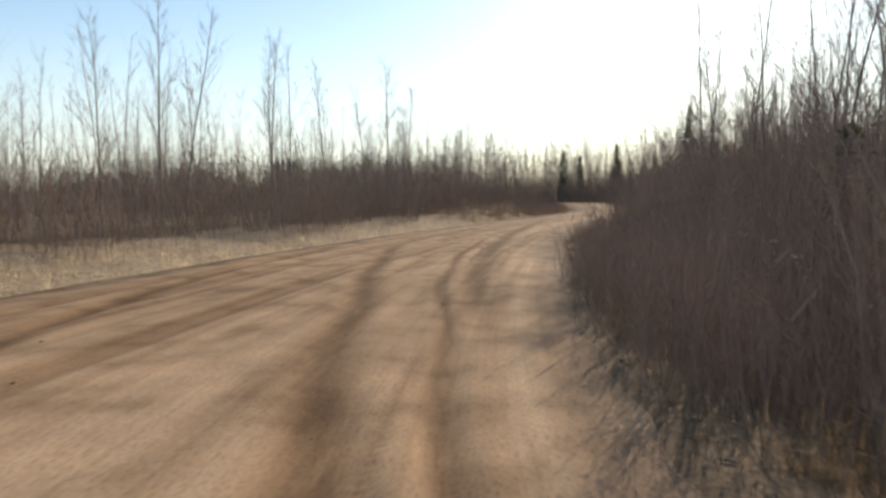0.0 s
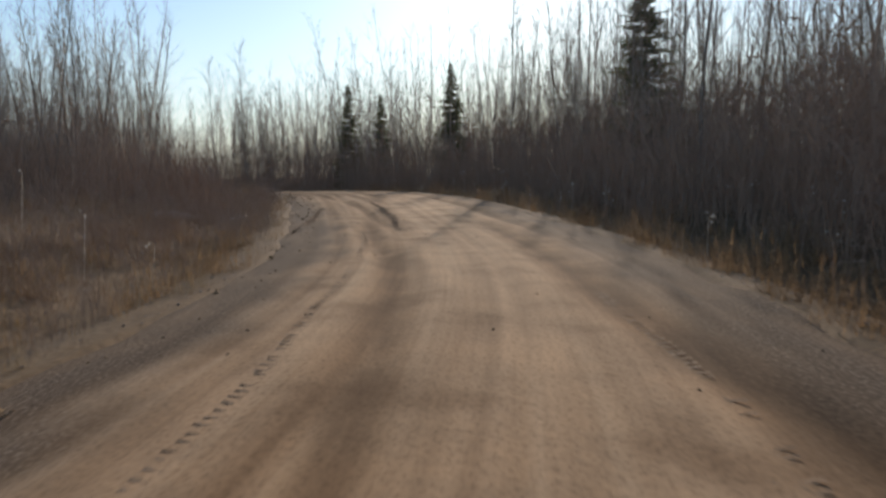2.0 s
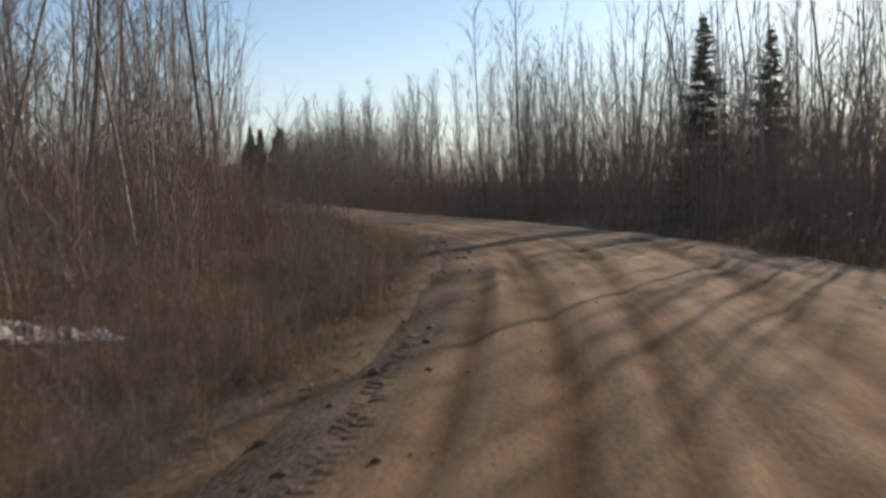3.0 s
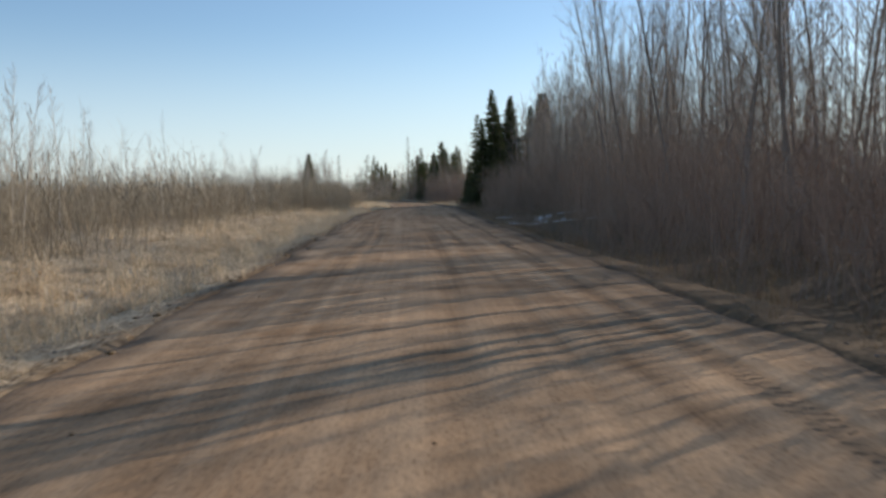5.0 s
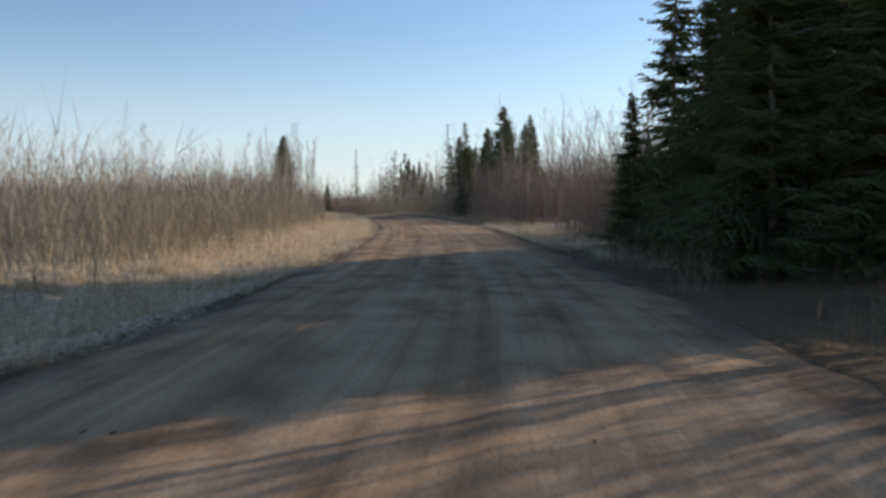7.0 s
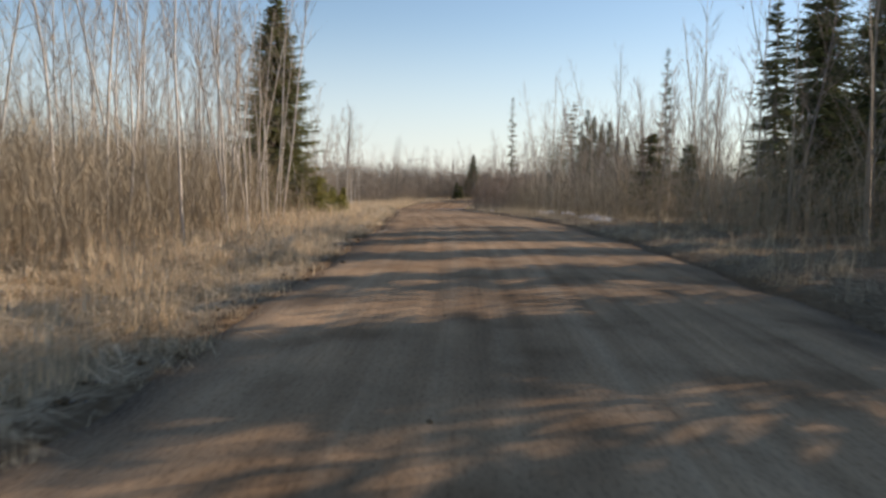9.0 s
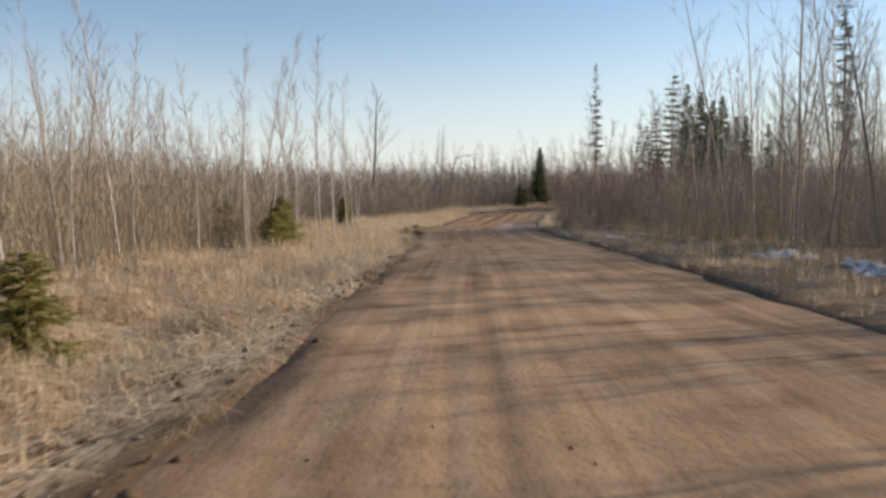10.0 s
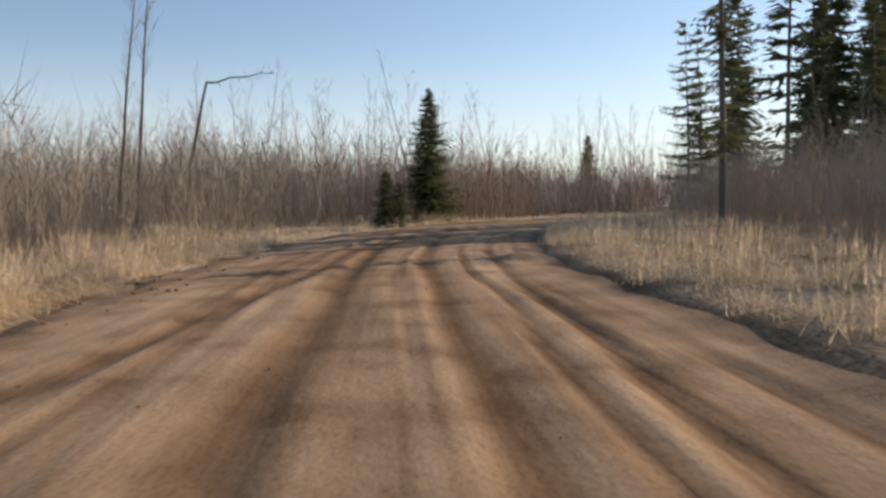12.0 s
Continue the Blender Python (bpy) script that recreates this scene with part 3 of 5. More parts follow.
def stand(x, y, size=1.0, turn=0.0, sink=0.0):
    z = float(ground_at([(x, y)])[0]) - sink
    return pose(x, y, z, 0, 0, turn) @ Matrix.Scale(size, 4)


def spread_over(soups, xy, z, size, turn, lean=0.0, rng=None):
    """Many plants in one pair of arrays: each point takes one of the patterns, turned and scaled."""
    V, T, n = [], [], 0
    pats = [s.arrays() for s in soups]
    pick = np.arange(len(xy)) % len(pats)
    for i in range(len(xy)):
        v, t = pats[pick[i]]
        c, s = math.cos(turn[i]), math.sin(turn[i])
        k = size[i]
        w = np.empty_like(v)
        w[:, 0] = (v[:, 0] * c - v[:, 1] * s) * k + xy[i, 0]
        w[:, 1] = (v[:, 0] * s + v[:, 1] * c) * k + xy[i, 1]
        w[:, 2] = v[:, 2] * k + z[i]
        if lean:
            w[:, :2] += v[:, 2:3] * k * rng.normal(0, lean, 2)
        V.append(w)
        T.append(t + n)
        n += len(v)
    return np.concatenate(V), np.concatenate(T)


def scatter(rng, s0, s1, d0, d1, count, clear=1.2):
    """Points between s0 and s1 along the way and d0 to d1 beyond the road's edge (positive: left, negative: right), clear of the road."""
    s = rng.uniform(s0, s1, count)
    e = rng.uniform(abs(d0), abs(d1), count)
    k = np.clip(np.searchsorted(S, s), 0, len(S) - 1)
    sign = 1 if d1 > 0 or d0 > 0 else -1
    xy = LINE[k, :2] + LEFT[k] * (sign * (e + LINE[k, 2] / 2))[:, None]
    j, dist = nearest(xy)
    return xy[np.abs(dist) > LINE[j, 2] / 2 + clear]


TREE_RNG = np.random.default_rng(11)
# patterns
near_trees = [bare_tree(TREE_RNG, h, 0.0050 * h, 34, 12, lo, 0.22, thick=0.009) for h, lo in ((7, 0.22), (8, 0.28), (9, 0.3), (10, 0.35), (8.5, 0.2), (7.5, 0.3), (9.5, 0.25), (6.5, 0.2))]
pale_trees = [bare_tree(TREE_RNG, h, 0.0035 * h, 22, 9, lo, 0.16, thick=0.009) for h, lo in ((7, 0.4), (8, 0.45), (8.5, 0.5), (7.5, 0.35), (9, 0.45))]
far_both = []
for h in (7, 8, 9, 8, 10, 7.5):
    both = Soup()
    for soup in bare_tree(TREE_RNG, h, 0.0042 * h, 20, 6, 0.15, 0.22, simple=True, thick=0.012):
        both.add(*soup.arrays())
    far_both.append(both)
mid_bushes = [bush(TREE_RNG, 3.0, 15, 9, 0.40, 0.016, 0.85, False, 0.65) for _ in range(6)]
fine_bushes = [bush(TREE_RNG, 2.8, 14, 10, 0.33, 0.0115, 0.7, False, 0.6) for _ in range(8)]
far_bushes = [bush(TREE_RNG, 3.0, 13, 7, 0.38, 0.032, 0.95, False, 0.65) for _ in range(6)]
NEAR = [thing("bare_tree", *s, BARK, TWIG) for s in near_trees]
PALE = [thing("pale_tree", *s, PALE_BARK, PALE_TWIG) for s in pale_trees]
BUSH = []
for _ in range(4):
    sprigs = Soup()
    stems = bush(TREE_RNG, 2.6, 22, 10, 0.45, 0.013, 0.4, sprigs=sprigs)
    BUSH.append((mesh_of("shrub_stems", *stems.arrays(), TWIG), mesh_of("shrub_twigs", *sprigs.arrays(), SHRUB)))


def shrub(made, m, label, group):
    root = new("shrub")
    root.matrix_basis = m
    part("stem_clump", made[0], root)
    part("crown", made[1], root)
    return tagged(root, label, "shrub", group)


def trees(seed, s0, s1, d0, d1, count, made, low, high, label, category="tree", group="", clear=1.2, name="bare_tree"):
    rng = np.random.default_rng(seed)
    xy = scatter(rng, s0, s1, d0, d1, count, clear)
    z = ground_at(xy)
    for i, (x, y) in enumerate(xy):
        m = pose(x, y, z[i], rng.normal(0, 2.5), rng.normal(0, 2.5), rng.uniform(0, 360)) @ Matrix.Scale(rng.uniform(low, high), 4)
        plant(name, made[i % len(made)], m, label, category, group)


def bushes_along(seed, s0, s1, d0, d1, count, made, low, high, label, group=""):
    rng = np.random.default_rng(seed)
    xy = scatter(rng, s0, s1, d0, d1, count)
    z = ground_at(xy)
    for i, (x, y) in enumerate(xy):
        shrub(made[i % len(made)], pose(x, y, z[i], 0, 0, rng.uniform(0, 360)) @ Matrix.Scale(rng.uniform(low, high), 4), label, group)


def mass(name, seed, areas, soups, mat, label, category, lean=0.04, clear=1.2):
    """One object of plants that nobody could count. areas: s0, s1, d0, d1, count, low, high."""
    rng = np.random.default_rng(seed)
    XY, K = [], []
    for s0, s1, d0, d1, count, low, high in areas:
        xy = scatter(rng, s0, s1, d0, d1, count, clear)
        XY.append(xy)
        K.append(rng.uniform(low, high, len(xy)))
    xy, kk = np.concatenate(XY), np.concatenate(K)
    v, t = spread_over(soups, xy, ground_at(xy) - 0.05, kk, rng.uniform(0, 6.28, len(xy)), lean, rng)
    return tagged(new(name, mesh_of(name, v, t, mat)), label, category, kind="stuff")


# ---- woods ----
# dark brush
mass("thicket", 21, [
    (-30, 36, -5.0, -11, 130, 0.9, 1.4), (30, 105, -5.5, -13, 200, 1.3, 1.85), (60, 108, -9, -20, 120, 1.4, 2.0), (105, 150, -4.5, -12, 120, 1.0, 1.5),
    (-60, 60, 6.5, 15, 200, 1.05, 1.45), (58, 96, 10.5, 17, 120, 1.0, 1.45), (88, 150, 5.0, 14, 150, 0.95, 1.45),
    (150, 184, -4.5, -13, 120, 0.9, 1.4), (182, 214, -6.0, -13, 120, 1.0, 1.5), (210, 232, -4.5, -10, 70, 1.0, 1.5), (-10, 40, -1.6, -4.5, 130, 0.55, 0.95), (246, 260, -4.4, -14, 90, 1.2, 1.8), (260, 273, -7.5, -14, 40, 0.8, 1.2), (272, 300, -4.4, -14, 150, 1.2, 1.8)],
    mid_bushes, SHRUB, "dark leafless brush of alder and willow", "brush")
mass("roadside_brush", 25, [
    (-30, 36, -2.0, -6, 130, 0.6, 1.1), (26, 105, -2.6, -6.5, 330, 0.75, 1.5), (105, 150, -2.3, -6, 110, 0.8, 1.4), (58, 88, 2.5, 10.5, 230, 0.28, 0.5), (86, 98, 2.2, 7, 70, 0.5, 1.1), (96, 142, 2.2, 6.0, 180, 0.45, 0.95),
    (-40, 60, 4.5, 8, 120, 0.8, 1.2), (150, 184, -2.0, -6, 120, 0.6, 1.2), (184, 212, -4.6, -7.5, 110, 0.8, 1.4), (210, 232, -2.8, -6, 80, 0.9, 1.4), (246, 260, -3.0, -7, 60, 0.9, 1.5), (272, 300, -3.0, -7, 100, 0.9, 1.5)],
    fine_bushes, SHRUB, "fine dark leafless twigs of brush along the ditch", "brush")
mass("crowding_brush", 34, [(5, 18, -0.35, -1.8, 150, 0.35, 0.58), (18, 34, -0.9, -3.0, 110, 0.28, 0.5), (34, 48, -1.8, -3.6, 70, 0.2, 0.4), (24, 46, -3.2, -6, 130, 0.7, 1.1), (-12, 14, -1.2, -3.2, 80, 0.25, 0.5)],
     fine_bushes, SHRUB, "dense leafless twigs crowding the inside of the bend", "brush", clear=0.1)
mass("grey_thicket", 27, [(396, 445, -7.5, -18, 130, 0.8, 1.2), (366, 404, 15, 34, 190, 1.3, 1.8), (396, 470, 6.5, 28, 380, 1.4, 2.0)],
     mid_bushes, GREY_SHRUB, "grey-brown leafless brush beyond the field", "brush")
mass("roadside_grey_brush", 28, [(398, 420, -5.5, -9, 60, 0.8, 1.2), (394, 445, -5.5, -10, 130, 0.8, 1.25), (398, 450, 4.5, 10, 190, 1.0, 1.7), (366, 400, 13.5, 19, 120, 0.8, 1.4)],
     fine_bushes, GREY_SHRUB, "fine grey-brown leafless twigs beyond the grass", "brush")
mass("low_brush", 29, [(112, 246, -0.7, -3.0, 170, 0.2, 0.42), (-20, 60, -0.6, -2.4, 60, 0.2, 0.4), (-2, 26, -0.5, -3.0, 200, 0.18, 0.36), (258, 300, -0.8, -3.5, 80, 0.2, 0.4), (66, 106, 0.5, 5, 280, 0.2, 0.42), (76, 110, 0.3, 3.5, 420, 0.14, 0.3)],
     fine_bushes, SHRUB, "low leafless sprouts and sticks in the ditch", "brush", clear=0.5)
mass("far_thicket", 22, [
    (-80, 150, -9, -36, 400, 1.7, 2.4), (-80, 150, 12, 55, 330, 1.4, 2.0), (430, 520, 3, 40, 220, 1.6, 2.2), (390, 520, -16, -55, 200, 1.2, 1.8)],
    far_bushes, SHRUB, "dark leafless brush deeper in the woods", "brush")
mass("far_grey_thicket", 30, [(362, 450, 24, 70, 300, 2.0, 2.7)], far_bushes, GREY_SHRUB, "grey-brown leafless brush far beyond the field", "brush")
mass("tan_thicket", 23, [
    (150, 225, 7.5, 14, 100, 0.7, 1.2), (222, 300, 6.0, 13, 150, 0.85, 1.25), (292, 330, 7, 21, 130, 0.75, 1.1), (326, 364, 7, 24, 220, 0.85, 1.35), (300, 367, -5.0, -14, 160, 0.65, 1.05)],
    mid_bushes, TAN_SHRUB, "sunlit tan leafless brush beyond the grass", "brush")
mass("roadside_tan_brush", 26, [
    (150, 225, 5.0, 9, 140, 0.6, 1.15), (298, 322, 3.6, 9, 170, 0.55, 1.1), (218, 300, 3.8, 8, 240, 0.65, 1.25), (292, 362, 5.5, 12, 300, 0.75, 1.35), (300, 362, -3.4, -7, 190, 0.55, 1.05)],
    fine_bushes, TAN_SHRUB, "fine sunlit tan twigs of brush along the grass", "brush")
mass("far_tan_thicket", 24, [(148, 340, 12, 48, 360, 0.9, 1.3), (250, 380, -12, -40, 220, 0.9, 1.2)],
     far_bushes, TAN_SHRUB, "sunlit tan leafless brush deeper in", "brush")
# woods of thin stems behind
mass("woodland", 31, [
    (-80, 110, -7, -40, 430, 0.95, 1.3), (-80, 60, 11, 55, 330, 0.9, 1.35), (60, 150, 8, 50, 360, 0.75, 1.15), (96, 136, 4.5, 14, 140, 0.75, 1.1), (105, 150, -5, -30, 230, 0.9, 1.35), (150, 240, -5, -30, 230, 0.85, 1.25),
    (210, 246, -6, -24, 150, 0.95, 1.3), (192, 226, -6, -16, 60, 0.9, 1.2), (202, 236, -7, -26, 150, 0.95, 1.3), (190, 216, -5.5, -22, 110, 0.95, 1.25), (60, 112, -7, -24, 260, 1.05, 1.45), (92, 150, -6, -28, 220, 1.0, 1.3), (370, 520, 16, 60, 300, 0.8, 1.1), (425, 520, 3, 30, 220, 0.9, 1.2)],
    far_both, TWIG, "leafless grey-brown woodland of thin stems", "woodland")
mass("pale_woodland", 33, [
    (246, 367, -4.0, -34, 520, 0.65, 1.05), (367, 385, -16, -40, 60, 0.7, 1.0), (340, 368, -5, -16, 90, 0.65, 0.95), (150, 300, 10, 60, 300, 0.45, 0.75), (296, 372, 7, 45, 560, 0.5, 0.85), (380, 520, -14, -60, 280, 0.6, 0.95)],
    far_both, PALE_TWIG, "leafless pale woodland of thin sunlit stems", "woodland")
mass("far_woodland", 32, [
    (-100, 520, -40, -150, 260, 1.1, 1.5), (-100, 520, 60, 170, 300, 1.0, 1.4)],
    far_both, TWIG, "distant leafless grey-brown woodland", "woodland")
# nearer trees, one by one
trees(41, -22, 44, -5, -11, 27, NEAR, 0.9, 1.2, "leafless grey tree behind roadside brush", group="roadside trees")
trees(42, 36, 110, -5, -13, 32, NEAR, 0.95, 1.3, "leafless grey tree behind roadside brush", group="roadside trees")
trees(43, -30, 60, 9, 18, 28, NEAR, 1.0, 1.4, "leafless grey tree behind dark brush", group="roadside trees")
trees(44, 94, 150, 4.0, 11, 36, NEAR, 0.75, 1.1, "leafless grey tree beside the bend", group="roadside trees")
trees(45, 130, 186, -4.0, -9, 46, NEAR, 0.95, 1.3, "tall leafless grey tree close to the road", group="roadside trees")
trees(53, 186, 233, -5.6, -11, 46, NEAR, 0.95, 1.35, "tall leafless grey tree beyond the ditch", group="roadside trees")
trees(54, 174, 194, -5, -9, 16, NEAR, 1.0, 1.3, "tall leafless grey tree beyond the ditch", group="roadside trees")
trees(46, 256, 345, -4.5, -11, 34, NEAR, 0.65, 0.95, "leafless grey tree beyond the snowy ditch", group="roadside trees")
clump_rng = np.random.default_rng(50)
for k, (x, y) in enumerate(((-15.0, 177.0), (-13.6, 175.2), (-14.2, 178.8), (-12.4, 176.6), (-12.0, 179.5), (-14.6, 175.9), (-10.8, 174.2), (-13.2, 180.6), (-11.4, 177.9),
                            (-12.6, 173.4), (-10.2, 176.4), (-9.6, 172.0), (-11.6, 171.0), (-9.0, 178.6))):
    m = stand(x, y, clump_rng.uniform(0.6, 0.8), clump_rng.uniform(0, 360)) @ pose(0, 0, 0, clump_rng.normal(0, 6), clump_rng.normal(0, 6))
    plant("bare_tree", NEAR[k % len(NEAR)], m, "leafless grey tree leaning in a clump by the road", "tree", "leaning clump")
    for _ in range(2):
        m = stand(x + clump_rng.normal(0, 0.6), y + clump_rng.normal(0, 0.6), clump_rng.uniform(1.2, 1.9), clump_rng.uniform(0, 360))
        shrub(BUSH[clump_rng.integers(0, len(BUSH))], m, "tall leafless alder shrub of many thin stems", "alder clump")
trees(47, 302, 319, 3.2, 9, 56, PALE, 0.75, 1.15, "slender white-barked aspen in dry grass", group="pale aspens", name="aspen")
trees(48, 319, 366, 4.2, 15, 95, PALE, 0.55, 0.82, "slender white-barked aspen in dry grass", group="pale aspens", name="aspen")
trees(49, 155, 300, 5.0, 17, 84, PALE, 0.38, 0.66, "small pale aspen among tan brush", group="pale aspens", name="aspen")
for k, (x, y, size) in enumerate(((-27.1, 174.6, 0.82), (-27.6, 175.0, 0.78), (-26.5, 173.9, 0.7), (-28.2, 176.4, 0.7), (-27.4, 176.2, 0.62), (-26.2, 173.2, 0.66), (-28.6, 175.6, 0.75), (-23.4, 157.4, 0.95), (-22.9, 158.6, 0.9), (-22.3, 159.6, 0.95), (-23.8, 159.8, 0.85), (-21.9, 161.4, 0.9), (-24.6, 158.6, 0.9), (-24.4, 161.0, 0.85), (-23.0, 162.5, 0.8))):
    plant("aspen", PALE[k % len(PALE)], stand(x, y, size, k * 77), "slender white-barked aspen in dry grass", "tree", "pale aspens")
bushes_along(51, -22, 40, -1.9, -4, 50, BUSH, 0.45, 0.9, "dark leafless roadside shrub", "roadside shrubs")
bushes_along(52, 88, 145, 1.8, 4, 36, BUSH, 0.3, 0.7, "low leafless roadside shrub", "roadside shrubs")

# spruces
spruce_rng = np.random.default_rng(5)
tall_spruce = thing("spruce", *spruce_parts(spruce_rng, 10, 2.9, 30, 9, 7, power=0.95), BARK, NEEDLES, "foliage")
near_spruce = thing("spruce", *spruce_parts(spruce_rng, 10, 2.9, 34, 12, 15, power=0.95, fine=0.55), BARK, NEEDLES, "foliage")
slim_spruce = thing("spruce", *spruce_parts(spruce_rng, 10, 2.0, 32, 8, 6, thin=0.72, power=0.85), BARK, NEEDLES, "foliage")
broad_spruce = thing("spruce", *spruce_parts(spruce_rng, 10, 3.0, 40, 13, 15, power=0.75, fine=0.7), BARK, OLIVE_NEEDLES, "foliage")
cone_spruce = thing("spruce", *spruce_parts(spruce_rng, 10, 3.4, 34, 11, 6), BARK, NEEDLES, "foliage")
young_spruce = thing("spruce", *spruce_parts(spruce_rng, 3, 1.15, 16, 11, 9, power=0.7), BARK, YOUNG_NEEDLES, "foliage")
low_spruce = thing("spruce", *spruce_parts(spruce_rng, 3, 1.8, 15, 12, 11, power=0.5, thin=0.5, fine=0.7), BARK, YOUNG_NEEDLES, "foliage")
dark_young = thing("spruce", *spruce_parts(spruce_rng, 3, 1.05, 15, 8, 6, power=0.7), BARK, NEEDLES, "foliage")
larch = thing("larch", *spruce_parts(spruce_rng, 16, 1.5, 40, 4, 5, 0.15, 0.15, 0.6, 0.55, 0.6), DARK_BARK, NEEDLES, "foliage")
pine = thing("pine", *spruce_parts(spruce_rng, 12, 2.1, 17, 6, 6, 0.2, 0.06, 0.72, 0.42, 0.75, 0.35), DARK_BARK, NEEDLES, "foliage")
EDGE = "dark green spruce crowding the road edge"
YOUNG = "spreading yellow-green young spruce in dry grass"
SHADED = "dark spruce at the shaded roadside"
DENSE = "tall dark spruce in a dense clump"
for x, y, h, kind, label in (
        (8.2, 55.5, 10.2, slim_spruce, EDGE), (9.8, 51.6, 12.3, near_spruce, EDGE), (7.6, 57.4, 5.0, near_spruce, EDGE), (8.9, 53.4, 8.2, near_spruce, EDGE), (8.7, 59.4, 3.8, near_spruce, EDGE), (9.8, 59.6, 4.6, near_spruce, EDGE),
        (8.2, 48.5, 9.0, near_spruce, EDGE), (12.8, 60.2, 10.5, near_spruce, EDGE), (11.2, 58.2, 7.5, near_spruce, EDGE), (11.5, 52.0, 11.5, near_spruce, EDGE), (12.0, 56.5, 12.0, near_spruce, EDGE), (12.6, 47.5, 10.0, near_spruce, EDGE), (9.8, 47.2, 8.2, near_spruce, EDGE), (10.4, 54.4, 11.0, near_spruce, EDGE), (14.5, 52.5, 12.0, near_spruce, EDGE), (15.5, 57.0, 12.5, near_spruce, EDGE), (14.2, 48.8, 11.5, near_spruce, EDGE), (17.0, 59.5, 12.0, near_spruce, EDGE),
        (7.9, 108.1, 10.4, cone_spruce, SHADED), (5.1, 119.9, 10.1, slim_spruce, SHADED), (6.8, 112.5, 8.6, cone_spruce, SHADED), (5.6, 124.5, 8.0, cone_spruce, SHADED),
        (3.6, 129.0, 8.4, slim_spruce, SHADED), (4.6, 126.8, 9.2, cone_spruce, SHADED), (4.4, 104.0, 6.2, cone_spruce, SHADED), (5.8, 116.5, 7.0, cone_spruce, SHADED), (9.5, 118.0, 9.0, slim_spruce, SHADED), (8.8, 112.5, 9.0, cone_spruce, SHADED), (9.6, 105.0, 8.5, cone_spruce, SHADED), (7.4, 121.5, 8.6, tall_spruce, SHADED), (10.6, 109.5, 9.6, tall_spruce, SHADED), (8.2, 126.5, 7.8, tall_spruce, SHADED), (7.6, 101.5, 5.5, cone_spruce, SHADED), (11.5, 115.0, 9.5, tall_spruce, SHADED),
        (-17.8, 134.8, 10.4, broad_spruce, "big spruce behind white-barked aspens"),
        (-26.8, 245.0, 8.4, cone_spruce, "dark conical spruce at the road's bend"), (-10.9, 296.5, 9.6, cone_spruce, "far dark spruce above the woods"),
        (-2.2, -97.9, 11.3, tall_spruce, "tall dark spruce above the brush"), (7.2, -66.6, 8.4, tall_spruce, "dark spruce above roadside brush"), (9.0, -68.2, 7.6, tall_spruce, "dark spruce above roadside brush"), (6.1, -78.7, 8.6, tall_spruce, "dark spruce above roadside brush"), (-63.0, -152.0, 8.0, slim_spruce, "dark spruce above roadside brush"),
        (-7.1, 236.9, 13.2, slim_spruce, DENSE), (-3.8, 243.6, 12.6, tall_spruce, DENSE), (-6.0, 232.6, 10.6, slim_spruce, DENSE), (-6.4, 251.0, 17.0, slim_spruce, DENSE), (-5.2, 239.0, 14.5, tall_spruce, DENSE),
        (-3.6, 236.5, 13.0, tall_spruce, DENSE), (-2.0, 240.5, 14.0, tall_spruce, DENSE), (-0.6, 237.0, 11.0, tall_spruce, DENSE), (0.8, 243.0, 11.5, tall_spruce, DENSE), (3.4, 240.0, 10.0, slim_spruce, DENSE), (5.6, 245.0, 11.5, slim_spruce, DENSE)):
    plant("spruce", kind, stand(x, y, h / 10, x * 40), label, "spruce", "spruces")
for x, y, h, kind, label in (
        (-22.6, 156.6, 1.8, low_spruce, YOUNG), (-23.6, 158.6, 2.1, low_spruce, YOUNG), (-24.6, 160.4, 1.9, low_spruce, YOUNG), (-22.0, 155.0, 1.5, low_spruce, YOUNG), (-25.4, 157.6, 2.0, low_spruce, YOUNG), (-15.4, 134.4, 2.0, low_spruce, "low yellow-green young spruce in dry grass"), (-15.0, 136.6, 1.25, low_spruce, "low yellow-green young spruce in dry grass"),
        (-28.6, 177.0, 2.3, young_spruce, "young yellow-green spruce in dry grass"),
        (-28.9, 240.2, 3.2, dark_young, "dark young spruce beside a taller one"), (-28.0, 239.4, 2.6, dark_young, "dark young spruce beside a taller one"),
        (-0.1, 138.3, 4.2, dark_young, "dark young spruce beyond the snowy ditch"), (1.6, 139.5, 3.9, dark_young, "dark young spruce beyond the snowy ditch"),
        (-60.5, -148.5, 3.4, dark_young, "dark young spruce in roadside brush")):
    plant("young_spruce", kind, stand(x, y, h / 3, x * 70), label, "spruce", "young spruces")
for x, y, h in ((-16.5, 219.0, 16.0), (4.4, 200.6, 20.0)):
    plant("larch", larch, stand(x, y, h / 16, x * 50), "tall thin dark conifer with sparse boughs", "conifer", "tall conifers")

for x, y, h in ((-12.3, 240.0, 10.8), (-11.4, 240.8, 10.4), (-10.3, 239.0, 12.6), (-10.9, 243.0, 8.0), (-8.6, 236.0, 16.5)):
    plant("pine", pine, stand(x, y, h / 12, x * 50), "tall dark pine with layered open boughs", "conifer", "tall conifers")

